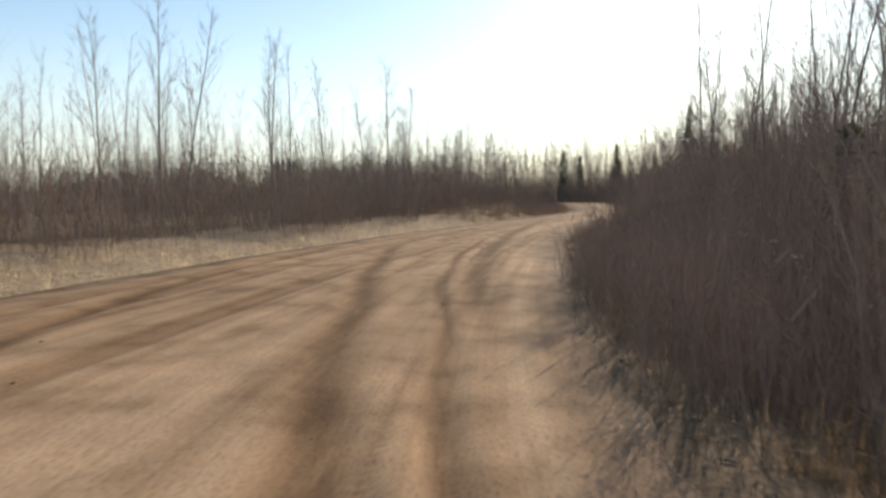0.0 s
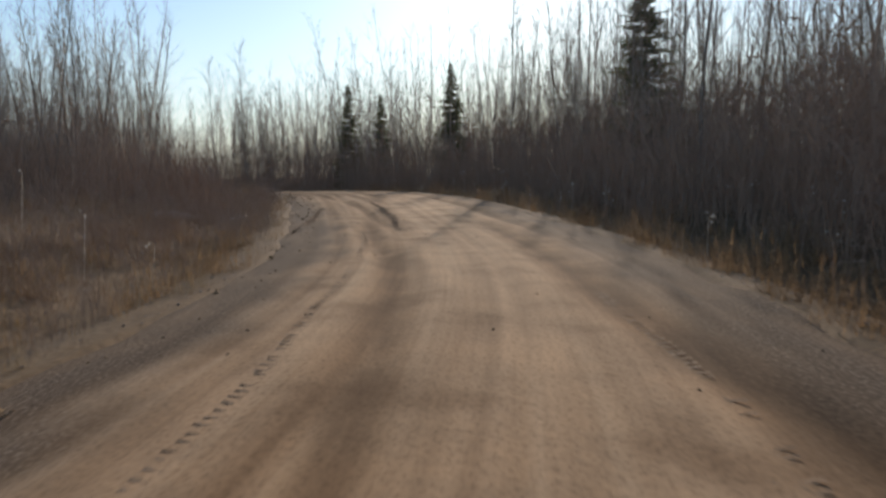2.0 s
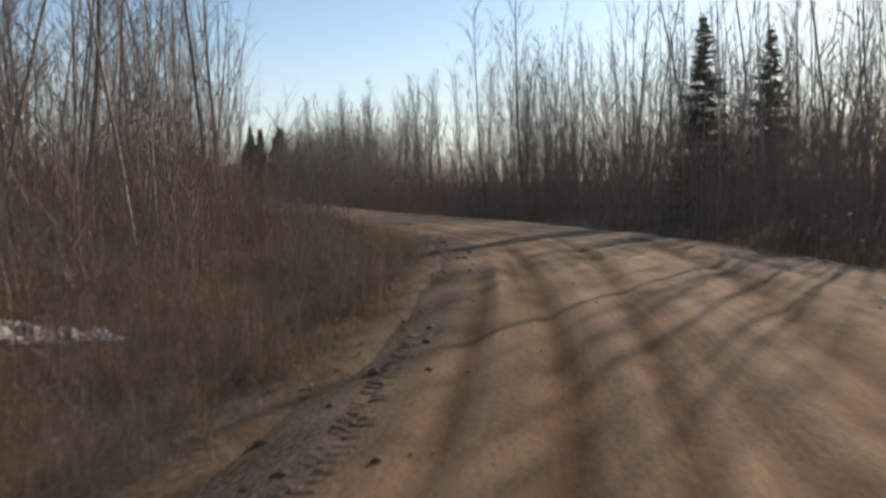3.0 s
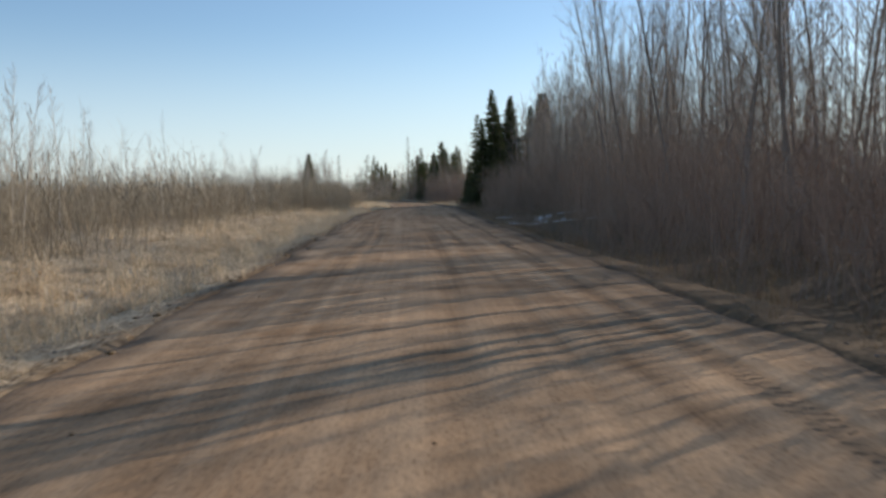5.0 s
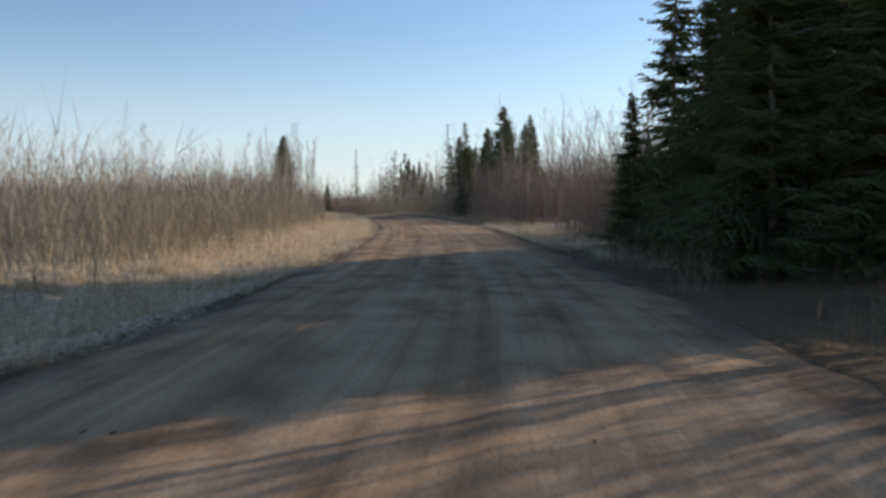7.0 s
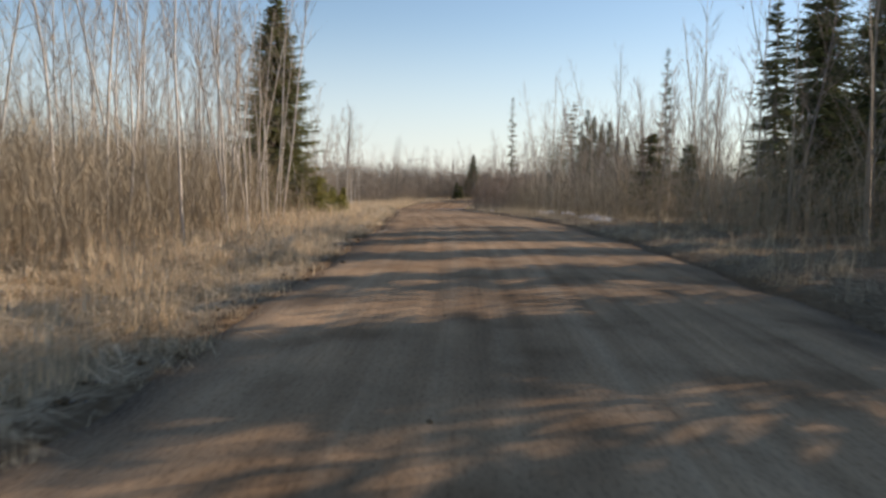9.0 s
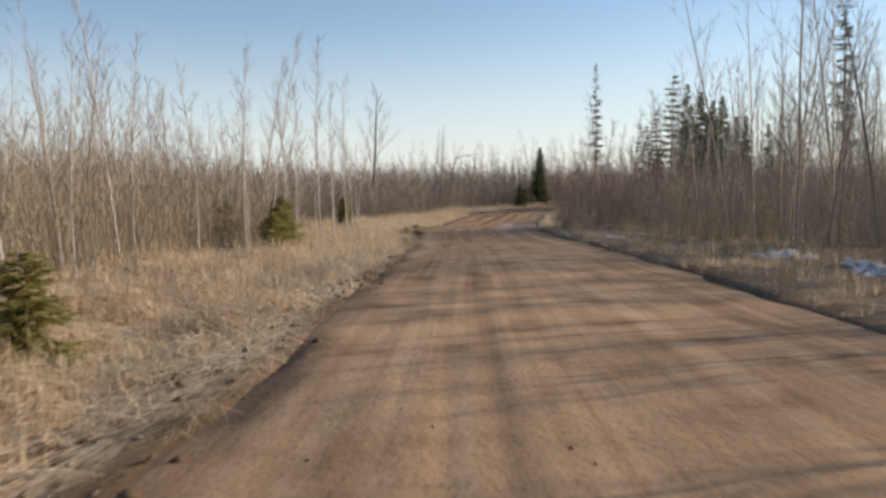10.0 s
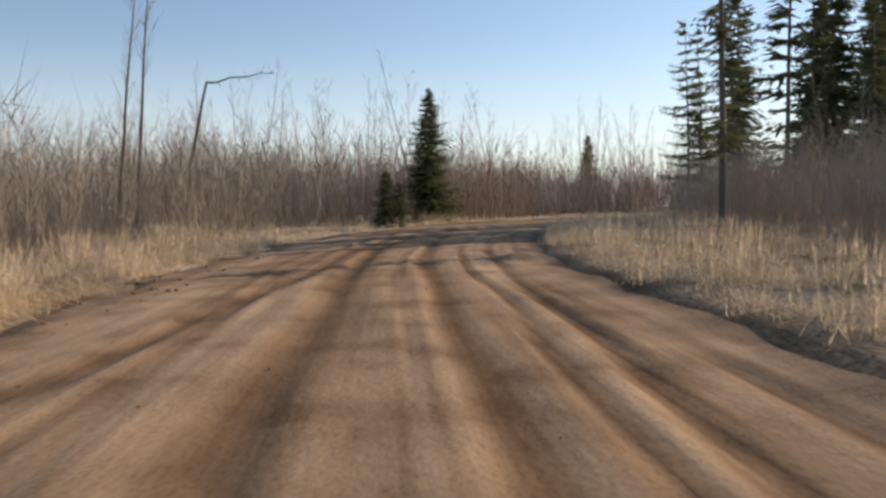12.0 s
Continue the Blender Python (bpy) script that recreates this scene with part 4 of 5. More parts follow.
# single tall leafless trees
lone = [thing("lone_tree", *bare_tree(np.random.default_rng(n), 12, 0.16, 24, 13, 0.30, 0.36, thick=0.016, up=1.0), DARK_BARK, BARK) for n in (8, 9)]
for k, (x, y, h) in enumerate(((-43.8, 221.5, 15.0),)):
    plant("bare_tree", lone[k % 2], stand(x, y, h / 12, x * 30), "tall leafless dark tree above the brush", "tree", "lone trees")
bare = thing("lone_tree", *bare_tree(np.random.default_rng(12), 11, 0.085, 16, 6, 0.55, 0.16, thick=0.014), DARK_BARK, BARK)
for x, y, h, lean in ((-35.9, 224.2, 10.6, 4), (-37.0, 225.0, 10.0, 6)):
    plant("bare_tree", bare, stand(x, y, h / 11, x * 30) @ pose(0, 0, 0, 0, lean, 0), "slender leafless grey tree above the brush", "tree", "lone trees")
snag_rng = np.random.default_rng(3)
snag_stem, snag_top = Soup(), Soup()
stub = stem_line(snag_rng, (0, 0, -0.1), (0.12, 0.05, 1), 7.0, 8, 0.06)
snag_stem.tube(stub, np.linspace(0.10, 0.05, 8), 6)
hung = np.array([stub[-1] + d for d in ((0, 0, -0.05), (0.4, 0.1, -0.05), (1.0, 0.1, 0.15), (1.7, 0.3, 0.2), (2.3, 0.3, 0.35), (2.9, 0.3, 0.3))])
snag_top.tube(hung, [0.05, 0.045, 0.035, 0.025, 0.015, 0.006], 5)
start = along(hung, snag_rng.uniform(0.2, 1, 30))
snag_top.twigs(snag_rng, start, start + snag_rng.normal(0, 0.35, (30, 3)) + (0.25, 0, 0), 0.018)
plant("snag", thing("snag", snag_stem, snag_top, DARK_BARK, DARK_BARK, "broken_top"), stand(-36.9, 231.4), "broken grey snag with its top hanging sideways", "dead tree")

# ---- grass and weeds ----


def tuft_patterns(rng, blades, tall, bend, width, wide, lying=False):
    """Tufts of dry blades; every other one lies more flattened and tangled."""
    tufts = []
    for n in range(10):
        soup = Soup()
        flat, lie = lying or n % 3 > 0, rng.uniform(0, 6.28)
        for _ in range(blades):
            a, o, h = rng.uniform(0, 6.28), min(1.35, abs(rng.normal(0.15, bend))), tall * rng.uniform(0.3, 1.0) ** 0.8
            if flat:
                a, o, h = lie + rng.normal(0, 0.7), min(1.4, abs(rng.normal(0.9, bend))), h * 0.85
            b = np.array([rng.normal(0, wide), rng.normal(0, wide), -0.03])
            out = np.array([math.cos(a), math.sin(a), 0])
            side = np.array([-out[1], out[0], 0]) * width
            mid, tip = b + out * o * h * 0.35 + UP * h * (0.62 - 0.2 * o), b + out * o * h * 1.1 + UP * h * max(0.08, 1 - o * 0.75)
            soup.add([b - side, b + side, mid, mid + side * 0.9, mid - side * 0.9, tip], [[0, 1, 2], [4, 3, 5]])
        tufts.append(soup)
    return tufts


def grass_mass(name, seed, areas, mat, label, blades=10, tall=1.0, bend=0.4, width=0.006, category="grass", wide=0.13, clear=-0.15, lying=False):
    rng = np.random.default_rng(seed)
    tufts = tuft_patterns(rng, blades, tall, bend, width, wide, lying)
    XY, K = [], []
    for s0, s1, d0, d1, count, low, high in areas:
        xy = scatter(rng, s0, s1, d0, d1, count, clear)
        lumps = np.clip(0.5 + 0.62 * np.sin(xy[:, 0] * 2.6 + 2 * np.sin(xy[:, 1] * 0.9)) * np.sin(xy[:, 1] * 2.2 + 1.5 * np.sin(xy[:, 0] * 1.1)), 0, 1)
        keep = rng.uniform(0, 1, len(xy)) < 0.06 + 0.94 * lumps ** 1.4
        keep &= np.hypot(xy[:, 0] + 22.1, xy[:, 1] - 169.8) > 1.5
        # thinner weeds over the old snow
        keep &= (np.hypot(xy[:, 0] + 21.6, xy[:, 1] + 93.0) > 1.9) | (rng.uniform(0, 1, len(xy)) < 0.12)
        k, d = nearest(xy)
        beside = np.clip(0.45 + (np.abs(d) - LINE[k, 2] / 2) * 0.6, 0.4, 1)
        XY.append(xy[keep])
        K.append(((low + (high - low) * (0.75 * lumps + 0.25 * rng.uniform(0, 1, len(xy)))) * beside)[keep])
    xy, kk = np.concatenate(XY), np.concatenate(K)
    v, t = spread_over(tufts, xy, ground_at(xy), kk, rng.uniform(0, 6.28, len(xy)))
    return tagged(new(name, mesh_of(name, v, t, mat)), label, category, kind="stuff")


grass_mass("dry_grass", 61, [(-30, 56, 0.3, 5, 900, 0.4, 0.9), (145, 300, 0.0, 7, 2900, 0.4, 1.1), (145, 300, 0.0, 4.0, 3400, 0.5, 0.95), (292, 372, 0.0, 7.5, 2700, 0.5, 1.2), (292, 372, 0.0, 5.0, 2900, 0.55, 1.0), (352, 404, 0.2, 6.0, 3600, 0.6, 1.2), (350, 406, 0.0, 17, 3000, 0.6, 1.35),
                             (395, 440, 0.1, 6, 700, 0.6, 1.2), (240, 268, -0.2, -5, 500, 0.5, 1.0), (268, 350, -0.1, -4.5, 900, 0.35, 0.8), (348, 440, -1.3, -11, 2000, 0.45, 1.15), (382, 422, -0.4, -6, 1700, 0.5, 1.1), (382, 402, 0.3, 7, 900, 0.8, 1.3), (394, 414, 0.2, 4.5, 1300, 0.9, 1.5), (280, 440, -0.05, -1.5, 1700, 0.4, 0.6)],
           GRASS, "tan dry grass along the road", 15, bend=0.5, wide=0.2, width=0.0095)
grass_mass("matted_straw", 65, [(150, 246, 0.3, 4.5, 2600, 0.5, 0.9), (246, 300, 0.2, 3.6, 1500, 0.5, 0.9), (300, 350, 0.5, 5.5, 4200, 0.6, 1.05), (350, 404, 0.7, 9, 4600, 0.6, 1.1), (376, 425, -0.6, -7, 1700, 0.5, 0.9), (256, 268, -0.3, -3.5, 500, 0.5, 0.9)],
           STRAW, "pale dead grass lying flat in tangled mats", 13, 0.75, 0.35, 0.011, wide=0.26, lying=True)
grass_mass("straw_tussocks", 66, [(150, 246, 0.5, 5.0, 500, 0.7, 1.2), (246, 300, 0.4, 4.0, 260, 0.7, 1.2), (300, 350, 0.6, 6.0, 1300, 0.75, 1.35), (350, 404, 0.8, 9, 1500, 0.75, 1.4), (376, 425, -0.8, -7, 320, 0.7, 1.2)],
           STRAW, "thick bunches of bent pale straw", 42, 0.72, 0.3, 0.014, wide=0.09, lying=True)
grass_mass("shade_dulled_grass", 62, [(50, 110, 0.1, 6, 1900, 0.35, 0.8), (100, 150, 0.0, 5, 1800, 0.5, 1.1), (88, 126, 0.0, 2.6, 1000, 0.4, 0.8), (103, 134, 0.7, 3.0, 800, 0.8, 1.2), (110, 240, -0.2, -5, 3300, 0.4, 0.9),
                              (258, 352, -0.1, -5, 2200, 0.3, 0.75), (-25, 40, -0.1, -3.4, 2300, 0.35, 0.9)], SHADE_DULLED_GRASS, "dry grass and weeds coloured dull brown to look shaded", 13)
grass_mass("red_weeds", 63, [(24, 112, -0.2, -3.6, 2800, 0.45, 1.25), (52, 112, 0.7, 5, 1700, 0.35, 0.9), (72, 108, 0.1, 3.5, 1400, 0.3, 0.7), (56, 92, 3, 10.5, 1500, 0.4, 0.9), (-10, 80, -0.1, -1.8, 1500, 0.5, 1.0), (-4, 26, -0.2, -3.0, 1600, 0.35, 0.8), (110, 190, -1.0, -4, 400, 0.4, 0.8)], RED_WEED, "red-brown dead weeds at the ditch", 11, 1.0, 0.35, 0.009, "weeds")
grass_mass("dry_stalks", 64, [(376, 440, -1.6, -10, 420, 0.9, 1.6), (350, 380, -2, -8, 160, 0.8, 1.3), (296, 350, 1.0, 6, 200, 0.8, 1.3), (352, 404, 2, 14, 260, 0.8, 1.3), (398, 430, 1, 5, 120, 0.9, 1.5)],
           GRASS, "tall pale dry stalks in the grass", 5, 1.0, 0.12, 0.006, "weeds")

# pale seed heads on stalks
rng = np.random.default_rng(71)
XY = np.concatenate([scatter(rng, -10, 60, -2.6, -6, 110), scatter(rng, 60, 112, -1.4, -6, 60), scatter(rng, 40, 80, 2, 8, 30)])
Z = ground_at(XY)
heads = Soup()
for (x, y), z in zip(XY, Z):
    h = rng.uniform(0.5, 1.2)
    top = np.array([x + rng.normal(0, 0.1), y + rng.normal(0, 0.1), z + h])
    heads.tube([(x, y, z - 0.05), top], [0.006, 0.004], 3)
    for _ in range(rng.integers(2, 6)):
        c = top + rng.normal(0, 0.06, 3)
        e = rng.normal(0, 1, (6, 3))
        e = c + e / np.linalg.norm(e, axis=1)[:, None] * rng.uniform(0.02, 0.05)
        heads.add(e, [[0, 1, 2], [0, 2, 3], [3, 4, 5], [1, 4, 5], [0, 3, 5], [1, 2, 4]])
tagged(new("seed_heads", mesh_of("seed_heads", *heads.arrays(), FLUFF)), "pale fluffy seed heads on dry stalks", "weeds", kind="stuff")

# ---- snow, water, stones ----


def blob(name, x, y, long, wide, turn, mat, label, category, group="", thick=0.10, seed=0, lift=0.0, flat=None, rough=0.0):
    """A thin, uneven lens that lies on the ground."""
    r = np.random.default_rng(seed)
    rings, spokes = 6, 26
    ph = r.uniform(0, 6.28, 4)
    ang = np.arange(spokes) * 2 * np.pi / spokes
    edge = 1 + 0.22 * np.sin(2 * ang + ph[0]) + 0.16 * np.sin(3 * ang + ph[1]) + 0.12 * np.sin(5 * ang + ph[2]) + 0.08 * np.sin(8 * ang + ph[3])
    pts = [(0, 0, thick)]
    for i in range(1, rings + 1):
        f = i / rings
        for a, e in zip(ang, edge):
            pts.append((math.cos(a) * long * f * e, math.sin(a) * wide * f * e, thick * (1 - f ** 3) + rough * r.normal(0, 1) - (0.06 if i == rings else 0)))
    p = np.array(pts)
    c, s = math.cos(turn), math.sin(turn)
    w = np.column_stack([p[:, 0] * c - p[:, 1] * s + x, p[:, 0] * s + p[:, 1] * c + y, p[:, 2]])
    w[:, 2] += (ground_at(w[:, :2]) if flat is None else flat) + lift
    t = [(0, 1 + k, 1 + (k + 1) % spokes) for k in range(spokes)]
    for i in range(rings - 1):
        for k in range(spokes):
            q, n = 1 + i * spokes + k, 1 + i * spokes + (k + 1) % spokes
            t += [(q, q + spokes, n + spokes), (q, n + spokes, n)]
    ob = new(name, mesh_of(name, w, t, mat, None, True))
    return tagged(ob, label, category, group)


for n, (x, y, a, b, turn) in enumerate((
        (-21.9, -92.6, 1.1, 0.6, 0.3), (-22.9, -93.6, 0.6, 0.35, 0.5), (-20.4, -93.3, 0.6, 0.35, 0.9), (-19.3, -85.4, 0.9, 0.4, 1.0), (-18.6, -83.6, 0.6, 0.4, 0.4), (-20.4, -89.8, 1.0, 0.55, 0.6), (-16.8, -83.9, 1.2, 0.5, 0.2), (7.0, 11.5, 1.8, 0.6, 1.4), (9.5, 13.5, 1.4, 0.5, 0.5),
        (12.9, 15.0, 2.0, 0.7, 0.4), (5.5, 11.0, 0.9, 0.4, 1.2), (5.0, 8.6, 0.6, 0.3, 1.0), (4.5, 6.9, 0.7, 0.35, 1.3), (5.7, 6.6, 0.8, 0.3, 0.4), (7.1, 6.3, 0.9, 0.35, 0.2), (8.5, 5.6, 0.9, 0.4, 0.6), (9.8, 4.8, 1.1, 0.45, 0.3), (6.0, 20.0, 1.4, 0.5, 1.5), (-4.1, 142.3, 2.0, 0.5, 1.7), (-2.8, 135.1, 1.6, 0.6, 1.8),
        (-2.2, 130.2, 1.3, 0.45, 1.5), (-6.4, 150.1, 1.6, 0.5, 1.8), (-5.4, 146.0, 2.0, 0.6, 1.6), (-11.0, 162.7, 1.0, 0.35, 1.8), (-10.0, 166.0, 1.1, 0.4, 1.7), (-13.0, 189.8, 1.0, 0.5, 1.2),
        (-15.8, 199.7, 0.9, 0.4, 1.4), (-14.0, 205.0, 1.1, 0.4, 1.4), (10.5, 84.5, 1.4, 0.6, 1.0), (8.5, 79.0, 1.0, 0.5, 1.0))):
    blob("snow_patch", x, y, a, b, turn, SNOW, "leftover patch of old snow in the ditch", "snow", "snow patches", 0.05, n, -0.035, rough=0.075)

WATER = bpy.data.materials.new("muddy_water")
WATER.use_nodes = True
wb = WATER.node_tree.nodes["Principled BSDF"]
wb.inputs["Base Color"].default_value = (0.42, 0.29, 0.215, 1)
wb.inputs["Roughness"].default_value, wb.inputs["IOR"].default_value, wb.inputs["Specular IOR Level"].default_value = 0.24, 1.33, 0.4
wave = WATER.node_tree.nodes.new("ShaderNodeTexNoise")
wave.inputs["Scale"].default_value = 5
ruffle = WATER.node_tree.nodes.new("ShaderNodeBump")
ruffle.inputs["Strength"].default_value, ruffle.inputs["Distance"].default_value = 0.08, 0.02
WATER.node_tree.links.new(wave.outputs["Fac"], ruffle.inputs["Height"])
WATER.node_tree.links.new(ruffle.outputs["Normal"], wb.inputs["Normal"])


def road_level(x, y):
    """The road's height at a point, by its crown."""
    k, d = nearest([(x, y)])
    return float(LINE[k[0], 3] + 0.06 * (1 - (d[0] / (LINE[k[0], 2] / 2 + 0.35)) ** 2))


for n, (x, y, a, b, turn) in enumerate(((-19.8, 184.3, 1.1, 0.55, 1.62), (-20.2, 186.9, 0.5, 0.2, 1.75), (-20.9, 191.3, 1.4, 0.22, 1.7), (-19.7, 192.2, 1.5, 0.2, 1.66))):
    blob("puddle", x, y, a, b, turn, WATER, "shallow muddy puddle on the road's edge", "puddle", "puddles", thick=0.0, seed=40 + n, lift=0.006, flat=road_level(x, y))


def stones(name, seed, areas, mat, label, category="gravel"):
    """Loose stones as one stuff: each a rough eight-sided lump."""
    rng = np.random.default_rng(seed)
    octa = np.array([(1, 0, 0), (0, 1, 0), (-1, 0, 0), (0, -1, 0), (0, 0, 1), (0, 0, -0.6)], float)
    tri = np.array([(0, 1, 4), (1, 2, 4), (2, 3, 4), (3, 0, 4), (1, 0, 5), (2, 1, 5), (3, 2, 5), (0, 3, 5)])
    soup = Soup()
    for s0, s1, d0, d1, count, low, high in areas:
        s = rng.uniform(s0, s1, count)
        d = rng.uniform(d0, d1, count)
        k = np.clip(np.searchsorted(S, s), 0, len(S) - 1)
        edge = np.where(d > 0, 1, -1) * LINE[k, 2] / 2
        xy = LINE[k, :2] + LEFT[k] * (edge + d)[:, None]
        z = ground_at(xy)
        for i in range(count):
            size = low + (high - low) * rng.uniform() ** 2.5
            v = octa * rng.uniform(0.6, 1.2, (6, 1)) * size * np.array([1, 0.8, 0.6])
            a = rng.uniform(0, 6.28)
            c, q = math.cos(a), math.sin(a)
            soup.add(np.column_stack([v[:, 0] * c - v[:, 1] * q + xy[i, 0], v[:, 0] * q + v[:, 1] * c + xy[i, 1], v[:, 2] + z[i] + size * 0.15 + 0.03]), tri)
    return tagged(new(name, mesh_of(name, *soup.arrays(), mat)), label, category, kind="stuff")


stones("roadside_gravel", 81, [(-5, 110, 0.05, 1.1, 1100, 0.01, 0.032), (-5, 110, -1.1, -0.05, 1700, 0.01, 0.035), (140, 300, 0.05, 0.8, 900, 0.01, 0.035),
                               (140, 300, -0.9, -0.05, 1200, 0.01, 0.035), (300, 400, 0.05, 0.9, 1100, 0.01, 0.04), (300, 400, -0.9, -0.05, 900, 0.01, 0.035)],
       GRAVEL, "loose grey-brown gravel along the road's edge")

stones("earth_clods", 82, [(350, 378, 0.0, 0.9, 420, 0.03, 0.12), (290, 350, 0.0, 0.7, 350, 0.02, 0.07), (145, 290, 0.0, 0.6, 450, 0.02, 0.06), (366, 384, -2.2, -0.2, 260, 0.02, 0.06)],
       SOIL, "dark clods of earth along the torn road edge", "clods")

# a heap of torn dry brush and clods at the road's edge
heap = Soup()
rng = np.random.default_rng(91)
hz = float(ground_at([(-22.2, 170.0)])[0])
for _ in range(420):
    o = rng.normal(0, 1, 2) * (0.45, 0.75)
    p = np.array([-22.2 + o[0], 170.0 + o[1], hz + rng.uniform(0, 0.42) * math.exp(-(o[0] / 0.6) ** 2 - (o[1] / 0.9) ** 2) + 0.02])
    w = rng.normal(0, 1, 3) * (1, 1, 0.45)
    heap.tube([p, p + unit(w) * rng.uniform(0.15, 0.5)], [0.009, 0.003], 3)
tagged(new("brush_heap", mesh_of("brush_heap", *heap.arrays(), SHADE_DULLED_GRASS)), "heap of torn dry brush at the road's edge", "brush heap", kind="stuff")
for n, (x, y, r) in enumerate(((-24.5, 178.7, 0.42), (-24.9, 178.2, 0.3), (-24.2, 174.8, 0.38), (-24.6, 175.3, 0.25), (-22.1, 169.6, 0.5), (-22.4, 170.5, 0.45), (-21.9, 170.9, 0.3), (-22.7, 169.2, 0.3))):
    blob("clod", x, y, r, r * 0.7, n, SOIL, "dark clod of earth and roots", "clod", "clods", thick=r * 0.7, seed=60 + n, rough=0.03)

# stones and lumps of mud on the wet stretch, and clods thrown out of the wheel lines
def surface_at(s, d):
    """The road sheet's own height, ruts included, at distances along and across."""
    k = np.clip(np.searchsorted(RS, s) - 1, 0, len(RS) - 2)
    f = np.clip((s - RS[k]) / (RS[1] - RS[0]), 0, 1)
    c = np.clip((d / half[k] + 1) / 2 * (COLS - 1), 0, COLS - 1.001)
    j = np.floor(c).astype(int)
    g = c - j
    return (ROAD_Z[k, j] * (1 - g) + ROAD_Z[k, j + 1] * g) * (1 - f) + (ROAD_Z[k + 1, j] * (1 - g) + ROAD_Z[k + 1, j + 1] * g) * f


def strewn(name, seed, areas, mat, label, category):
    """Loose lumps on the road's surface. areas: s0, s1, d0, d1, count, low, high."""
    rng = np.random.default_rng(seed)
    octa = np.array([(1, 0, 0), (0, 1, 0), (-1, 0, 0), (0, -1, 0), (0, 0, 1), (0, 0, -0.6)], float)
    tri = np.array([(0, 1, 4), (1, 2, 4), (2, 3, 4), (3, 0, 4), (1, 0, 5), (2, 1, 5), (3, 2, 5), (0, 3, 5)])
    soup = Soup()
    for s0, s1, d0, d1, count, low, high in areas:
        xy = at(rng.uniform(s0, s1, count), rng.uniform(d0, d1, count))
        k, d = nearest(xy)
        z = np.where(np.abs(d) < LINE[k, 2] / 2, surface_at(S[k], d), ground_at(xy))
        for i in range(count):
            size = low + (high - low) * rng.uniform() ** 2
            v = octa * rng.uniform(0.6, 1.2, (6, 1)) * size * np.array([1, 0.8, 0.55])
            a = rng.uniform(0, 6.28)
            c, q = math.cos(a), math.sin(a)
            soup.add(np.column_stack([v[:, 0] * c - v[:, 1] * q + xy[i, 0], v[:, 0] * q + v[:, 1] * c + xy[i, 1], v[:, 2] + z[i] + size * 0.1]), tri)
    return tagged(new(name, mesh_of(name, *soup.arrays(), mat)), label, category, kind="stuff")


strewn("wet_gravel", 83, [(372, 390, -4.0, -0.9, 3800, 0.010, 0.034), (373, 386, -3.8, -1.4, 700, 0.02, 0.05)], WET_STONE, "wet grey stones and mud lumps beside the puddles", "gravel")
strewn("road_clods", 84, [(0, 112, -2.6, 2.6, 500, 0.006, 0.03), (150, 400, -2.6, 2.6, 700, 0.006, 0.028), (366, 384, 0.2, 3.0, 180, 0.01, 0.05)], SOIL, "small dark clods scattered over the dirt road", "clods")

strewn("turf_clods", 85, [(292, 372, 2.7, 5.2, 380, 0.02, 0.09), (150, 250, 2.8, 4.2, 260, 0.015, 0.07), (60, 112, 2.4, 4.4, 420, 0.015, 0.08), (376, 410, 3.0, 5.0, 160, 0.02, 0.08)], SOIL, "dark clods of turf and earth along the road's shoulder", "clods")


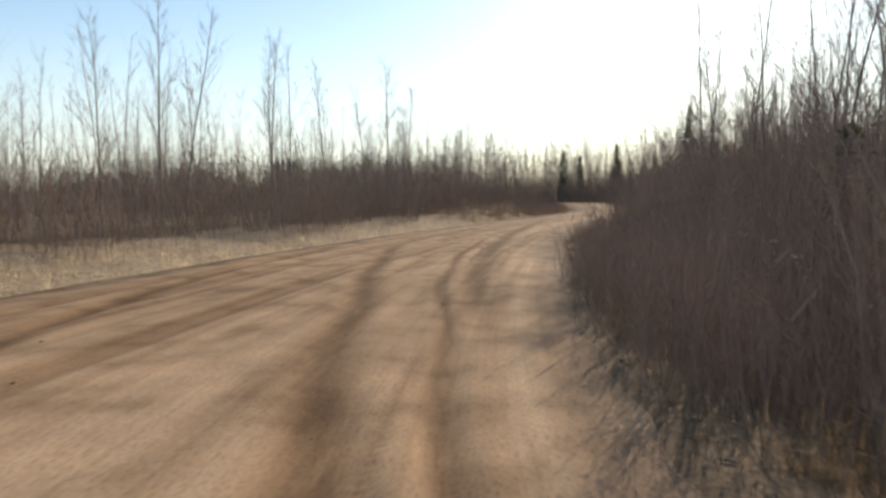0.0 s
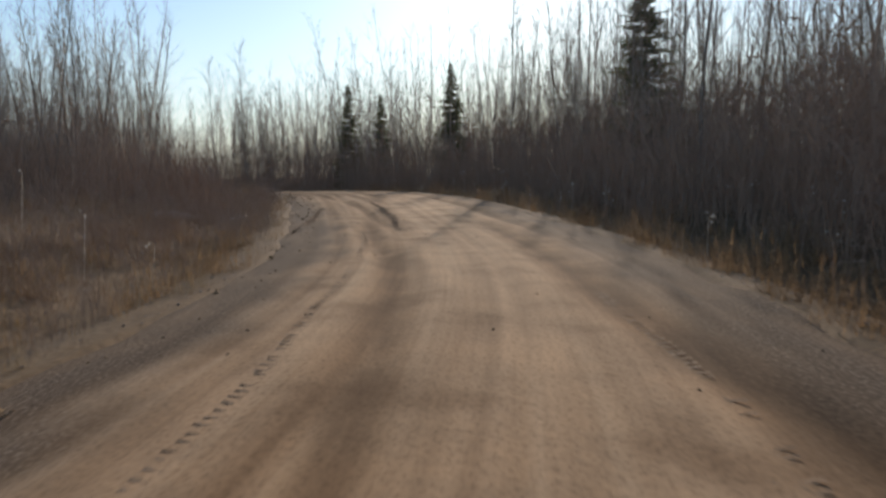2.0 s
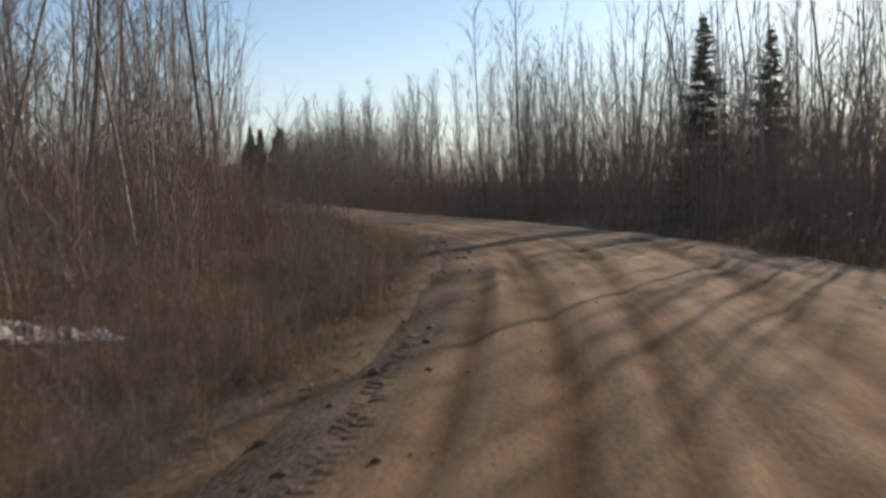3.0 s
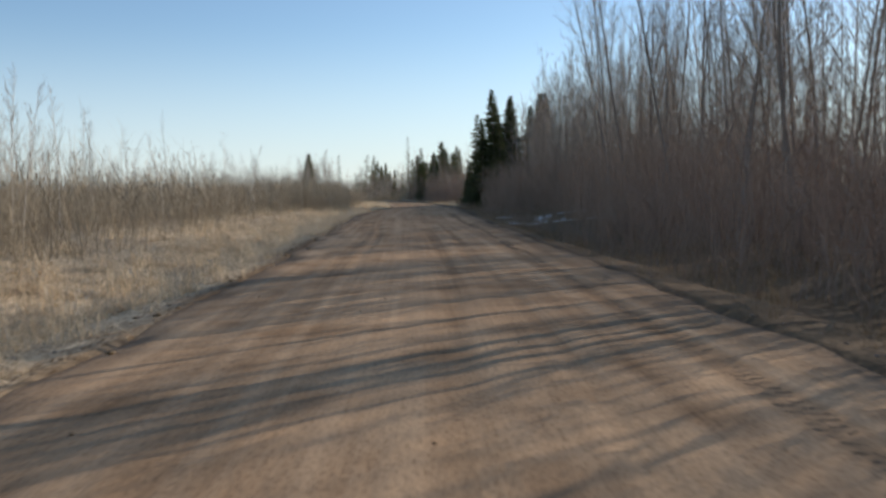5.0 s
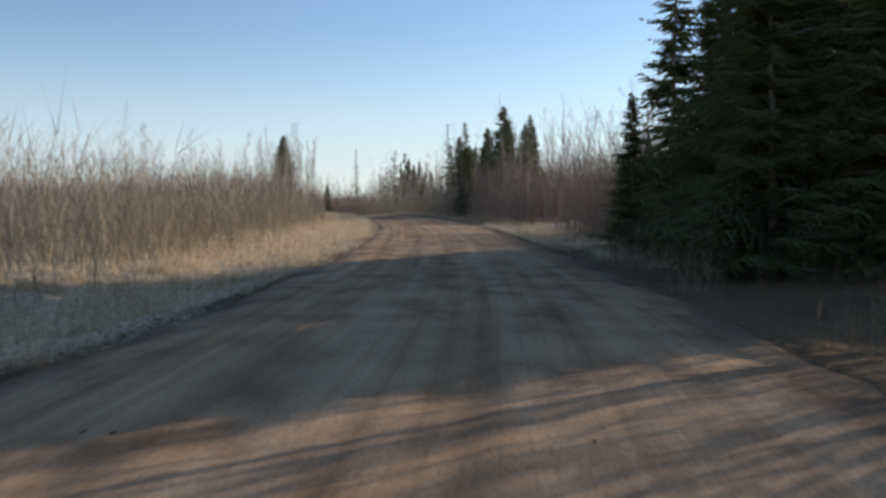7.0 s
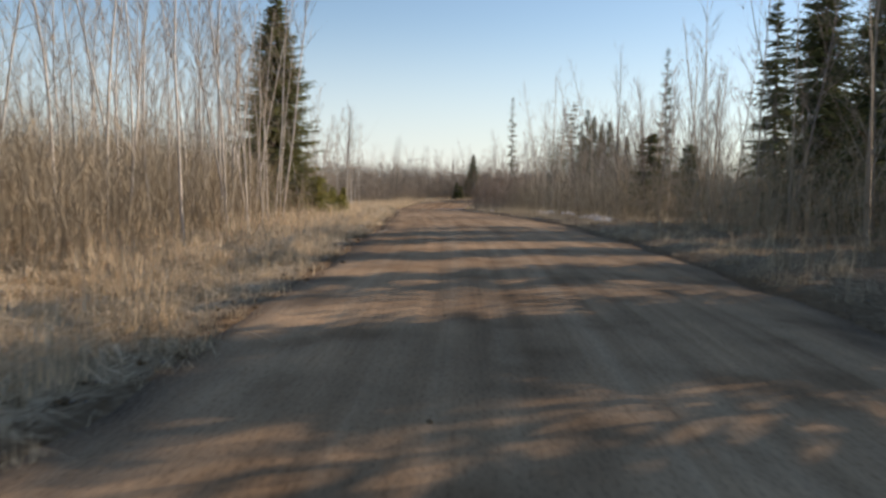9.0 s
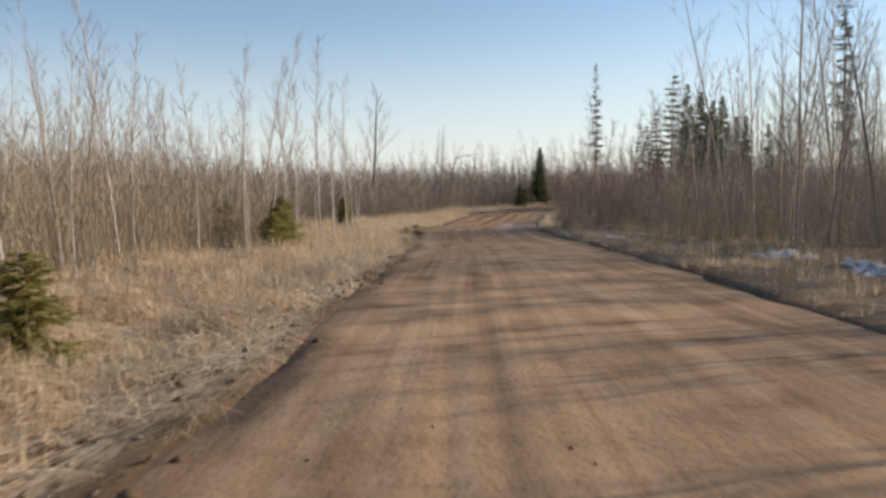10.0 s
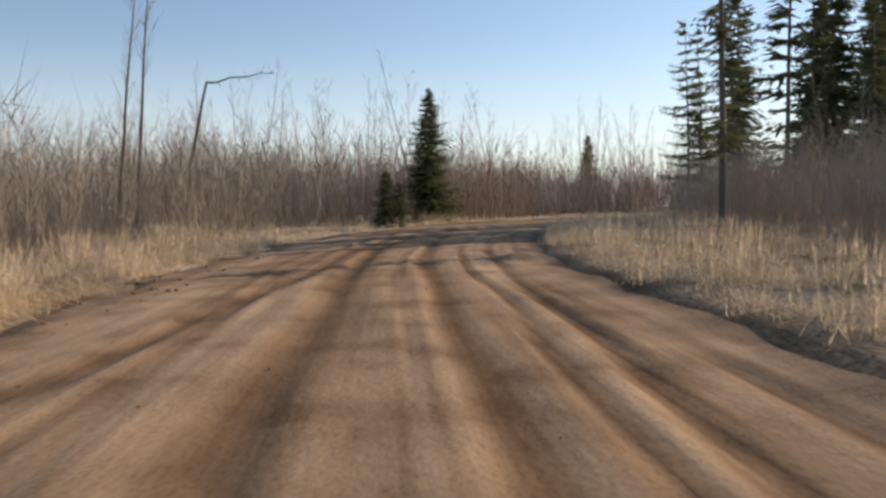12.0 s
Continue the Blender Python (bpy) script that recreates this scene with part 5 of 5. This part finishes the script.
def tyre_track(seed, line, deep, wide=0.23):
    """Bars of earth pressed up by a tyre's tread, two staggered rows, along points of (s, d)."""
    rng = np.random.default_rng(seed)
    line = np.array(line, float)
    soup = Soup()
    s = np.arange(line[0, 0], line[-1, 0], 0.062)
    d = np.interp(s, line[:, 0], line[:, 1]) - smooth_at(np.concatenate([s, s[-1:] + 1]), SHIFT)[:-1] + 0.03 * np.sin(s * 1.3)
    for i, (si, di) in enumerate(zip(s, d)):
        row = 1 if i % 2 else -1
        if rng.uniform() < 0.1 + 0.3 * max(0.0, math.sin(si * 0.8 + seed)) ** 2:
            continue
        k = np.clip(np.searchsorted(S, si), 0, len(S) - 2)
        f = (si - S[k]) / (S[1] - S[0])
        mid = LINE[k, :2] * (1 - f) + LINE[k + 1, :2] * f + LEFT[k] * di
        z = float(surface_at(np.array([si]), np.array([di]))[0]) - 0.002
        a, b = mid - LEFT[k] * row * rng.uniform(-0.01, 0.03), mid + LEFT[k] * row * wide * rng.uniform(0.4, 0.55) + TAN[k] * rng.uniform(0.02, 0.08)
        w, tall = TAN[k] * rng.uniform(0.012, 0.026), rng.uniform(0.007, 0.02) * deep
        top = (a + b) / 2
        soup.add([(*(a - w), z), (*(a + w), z), (*(b + w), z), (*(b - w), z), (*(a * 0.8 + top * 0.2), z + tall), (*(b * 0.8 + top * 0.2), z + tall * 0.9)],
                 [(0, 4, 1), (1, 4, 5), (1, 5, 2), (2, 5, 3), (3, 5, 4), (3, 4, 0)])
    return tagged(new("tyre_track", mesh_of("tyre_track", *soup.arrays(), TRODDEN)), "rows of tyre tread bars pressed in damp dirt", "tyre track", "tyre tracks", kind="stuff")


for n, line in enumerate((((32, -2.2), (39, -1.9)), ((32, -3.0), (39, -2.5)), ((48, -0.45), (56, -0.3)), ((48, -1.8), (52, -1.4), (58, -0.5)), ((48, 0.3), (52, 1.0), (59, 2.3)), ((62, 1.2), (68, 1.5), (78, 2.0)), ((62, -1.45), (70, -1.1)),
                          ((78, 1.15), (89, 1.38)), ((78, 3.35), (86, 3.0)), ((92, 3.9), (99, 3.6)), ((158, -1.95), (188, -2.1), (204, -2.2)), ((20, -2.2), (28, -1.6)), ((372, 1.0), (382, 1.1)))):
    tyre_track(100 + n, line, 0.9 if 77 < line[0][0] < 93 else 0.5 if line[0][0] == 158 else 0.42 if line[0][0] < 60 else 0.22)
